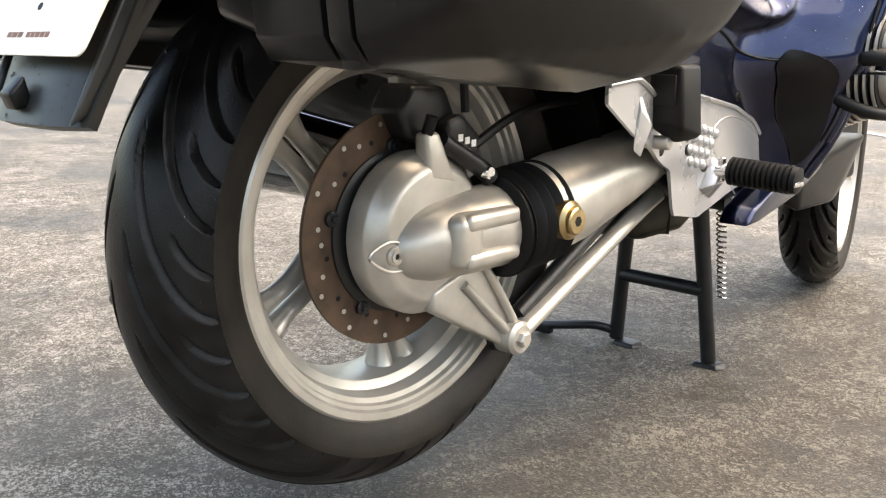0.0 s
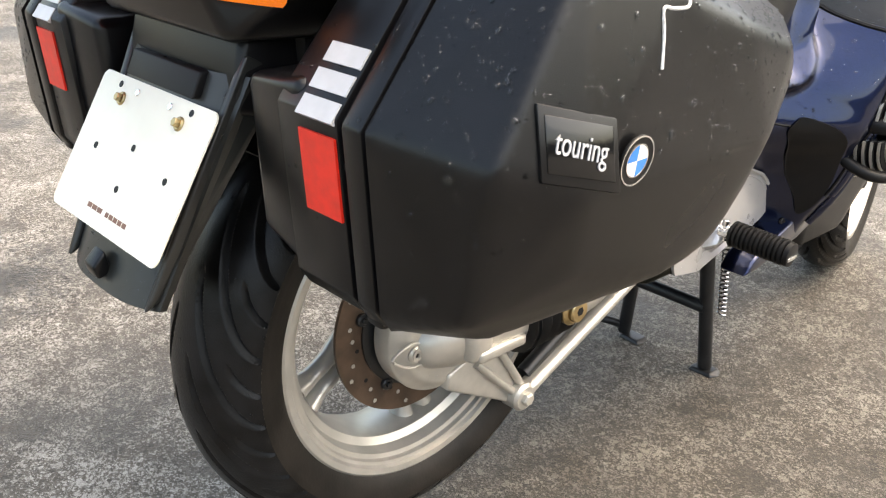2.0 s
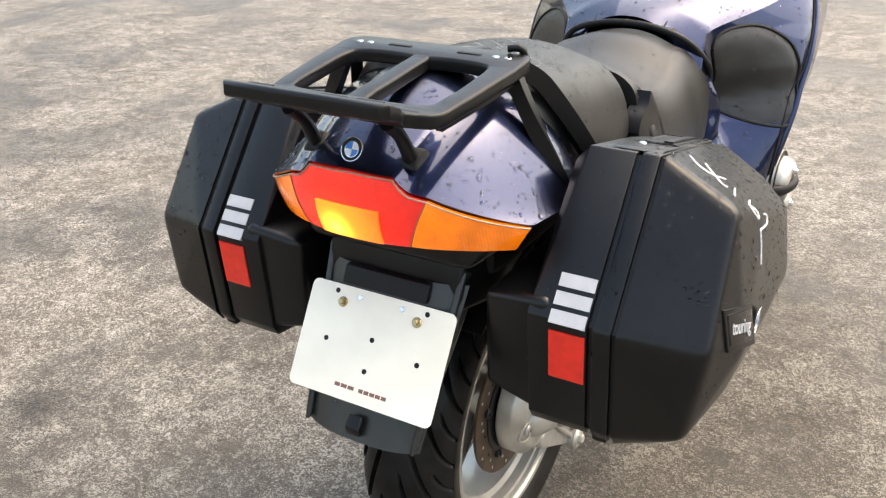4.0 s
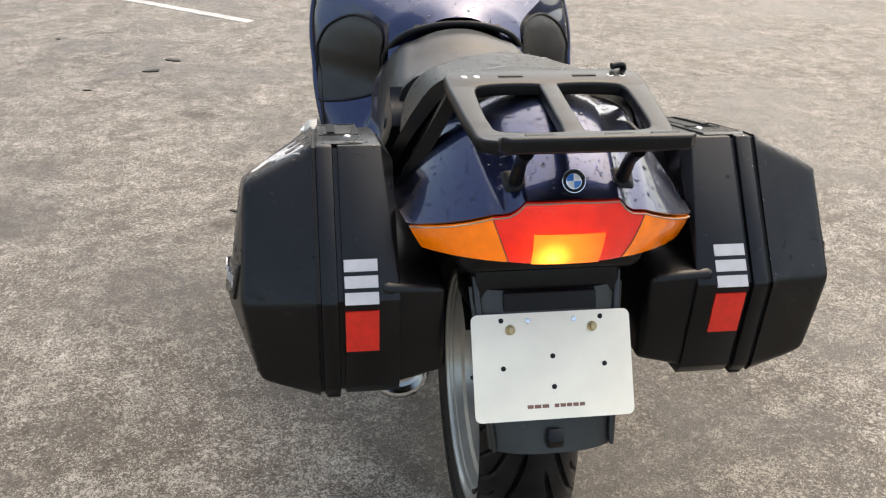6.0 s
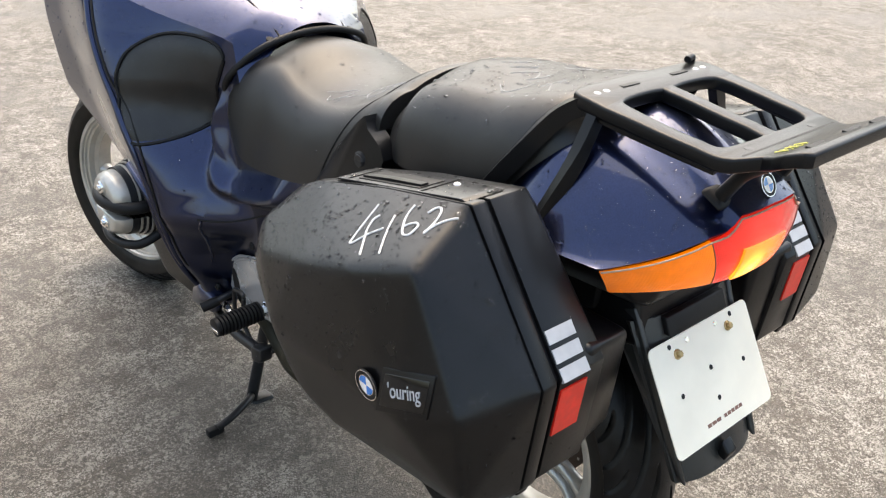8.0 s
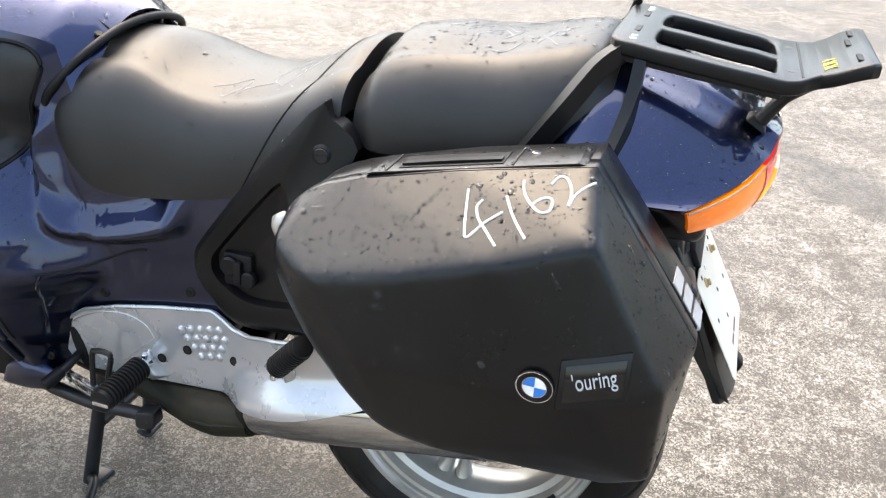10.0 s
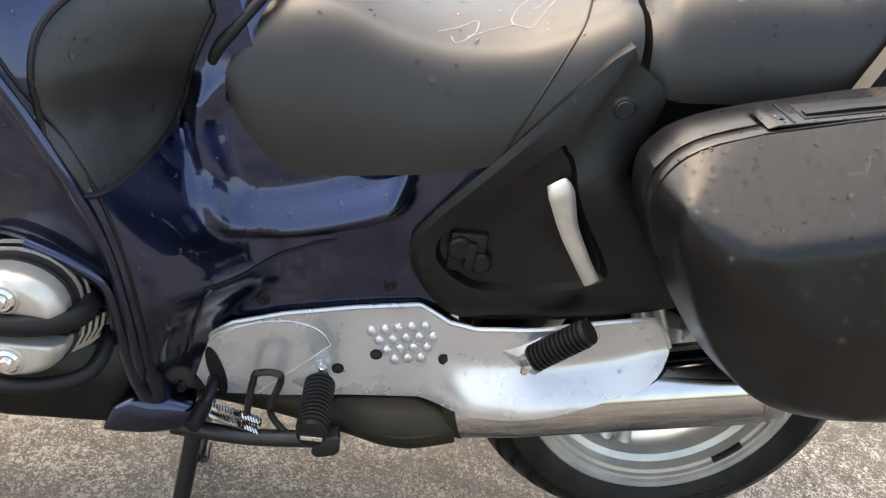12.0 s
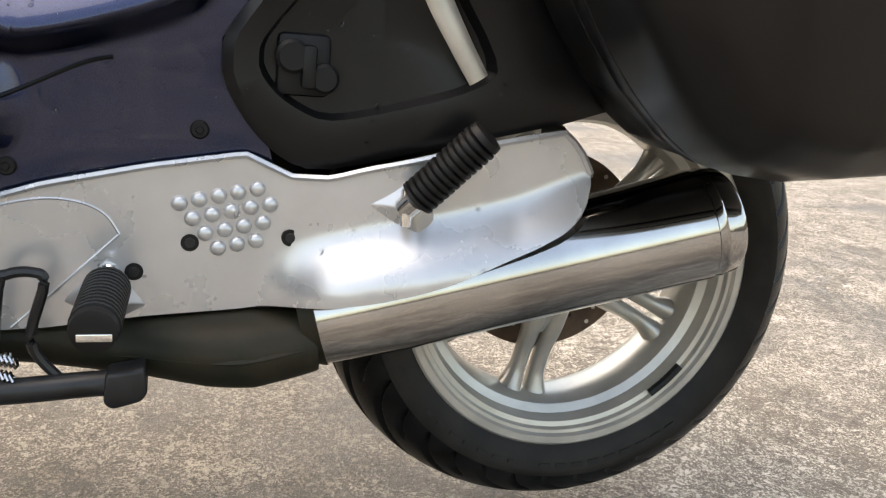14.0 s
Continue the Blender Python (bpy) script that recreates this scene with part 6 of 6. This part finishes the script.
# ---- far background ----
def build_car():
    """A dark parked car far behind the machine."""
    c = empty("parked_car")
    tagged(c, "dark parked car far across the yard", "car")
    ax = Vector((0.45, 0.89, 0)).normalized()
    side = Vector((0.89, -0.45, 0))
    O = Vector((-17.4, 8.5, 0)) - side * 0.1

    def at(a, b, z):
        return O + ax * a - side * b + Vector((0, 0, z))
    part("body", hull([at(a, b, z) for b in (0, 1.7) for a, z in ((-0.8, 0.3), (-0.85, 0.6), (-0.6, 0.85), (3.3, 0.9), (3.5, 0.6), (3.4, 0.28), (-0.4, 0.22), (3.0, 0.22))], 0.06), DARKMETAL, c)
    part("cabin", hull([at(a, b, z) for b, k in ((0.12, 1), (1.58, 1)) for a, z in ((0.3, 0.85), (0.9, 1.4), (2.4, 1.42), (3.1, 0.88))], 0.05), SOFTRUB, c)
    for a in (0.0, 2.6):
        for b in (0.02, 1.5):
            w = at(a, b, 0.31)
            part("wheel", lathe([(0, 0.12), (0, 0.2), (0.02, 0.29), (0.05, 0.31), (0.16, 0.31), (0.18, 0.29), (0.18, 0.12)], w, -side, 32), RUBBER, c)
            part("wheel_rim", lathe([(-0.005, 0), (-0.005, 0.05), (0.02, 0.19), (0.03, 0.2)], w, -side, 24, cap=False), CHROME, c)


build_car()


def build_litter():
    """Dead leaves and grit lying about on the concrete."""
    rng = np.random.default_rng(9)
    for x, y, s in ((-1.13, 3.78, 0.05), (-1.212, 3.554, 0.045), (-1.477, 3.213, 0.02), (-1.87, 4.3, 0.025), (-0.64, 1.66, 0.02)):
        a = float(rng.random()) * 3
        pts = []
        for k in range(10):
            q = 2 * math.pi * k / 10
            rr = s * (0.7 + 0.5 * float(rng.random()))
            pts.append((x + math.cos(a) * rr * math.cos(q) - math.sin(a) * rr * 0.4 * math.sin(q), y + math.sin(a) * rr * math.cos(q) + math.cos(a) * rr * 0.4 * math.sin(q)))
        lf = part("dead_leaf", prism(pts, "z", 0.001, 0.006, 0), PIPE)
        tagged(lf, "dark wet dead leaf lying on the concrete", "leaf", group="dead leaves on the ground")


build_litter()
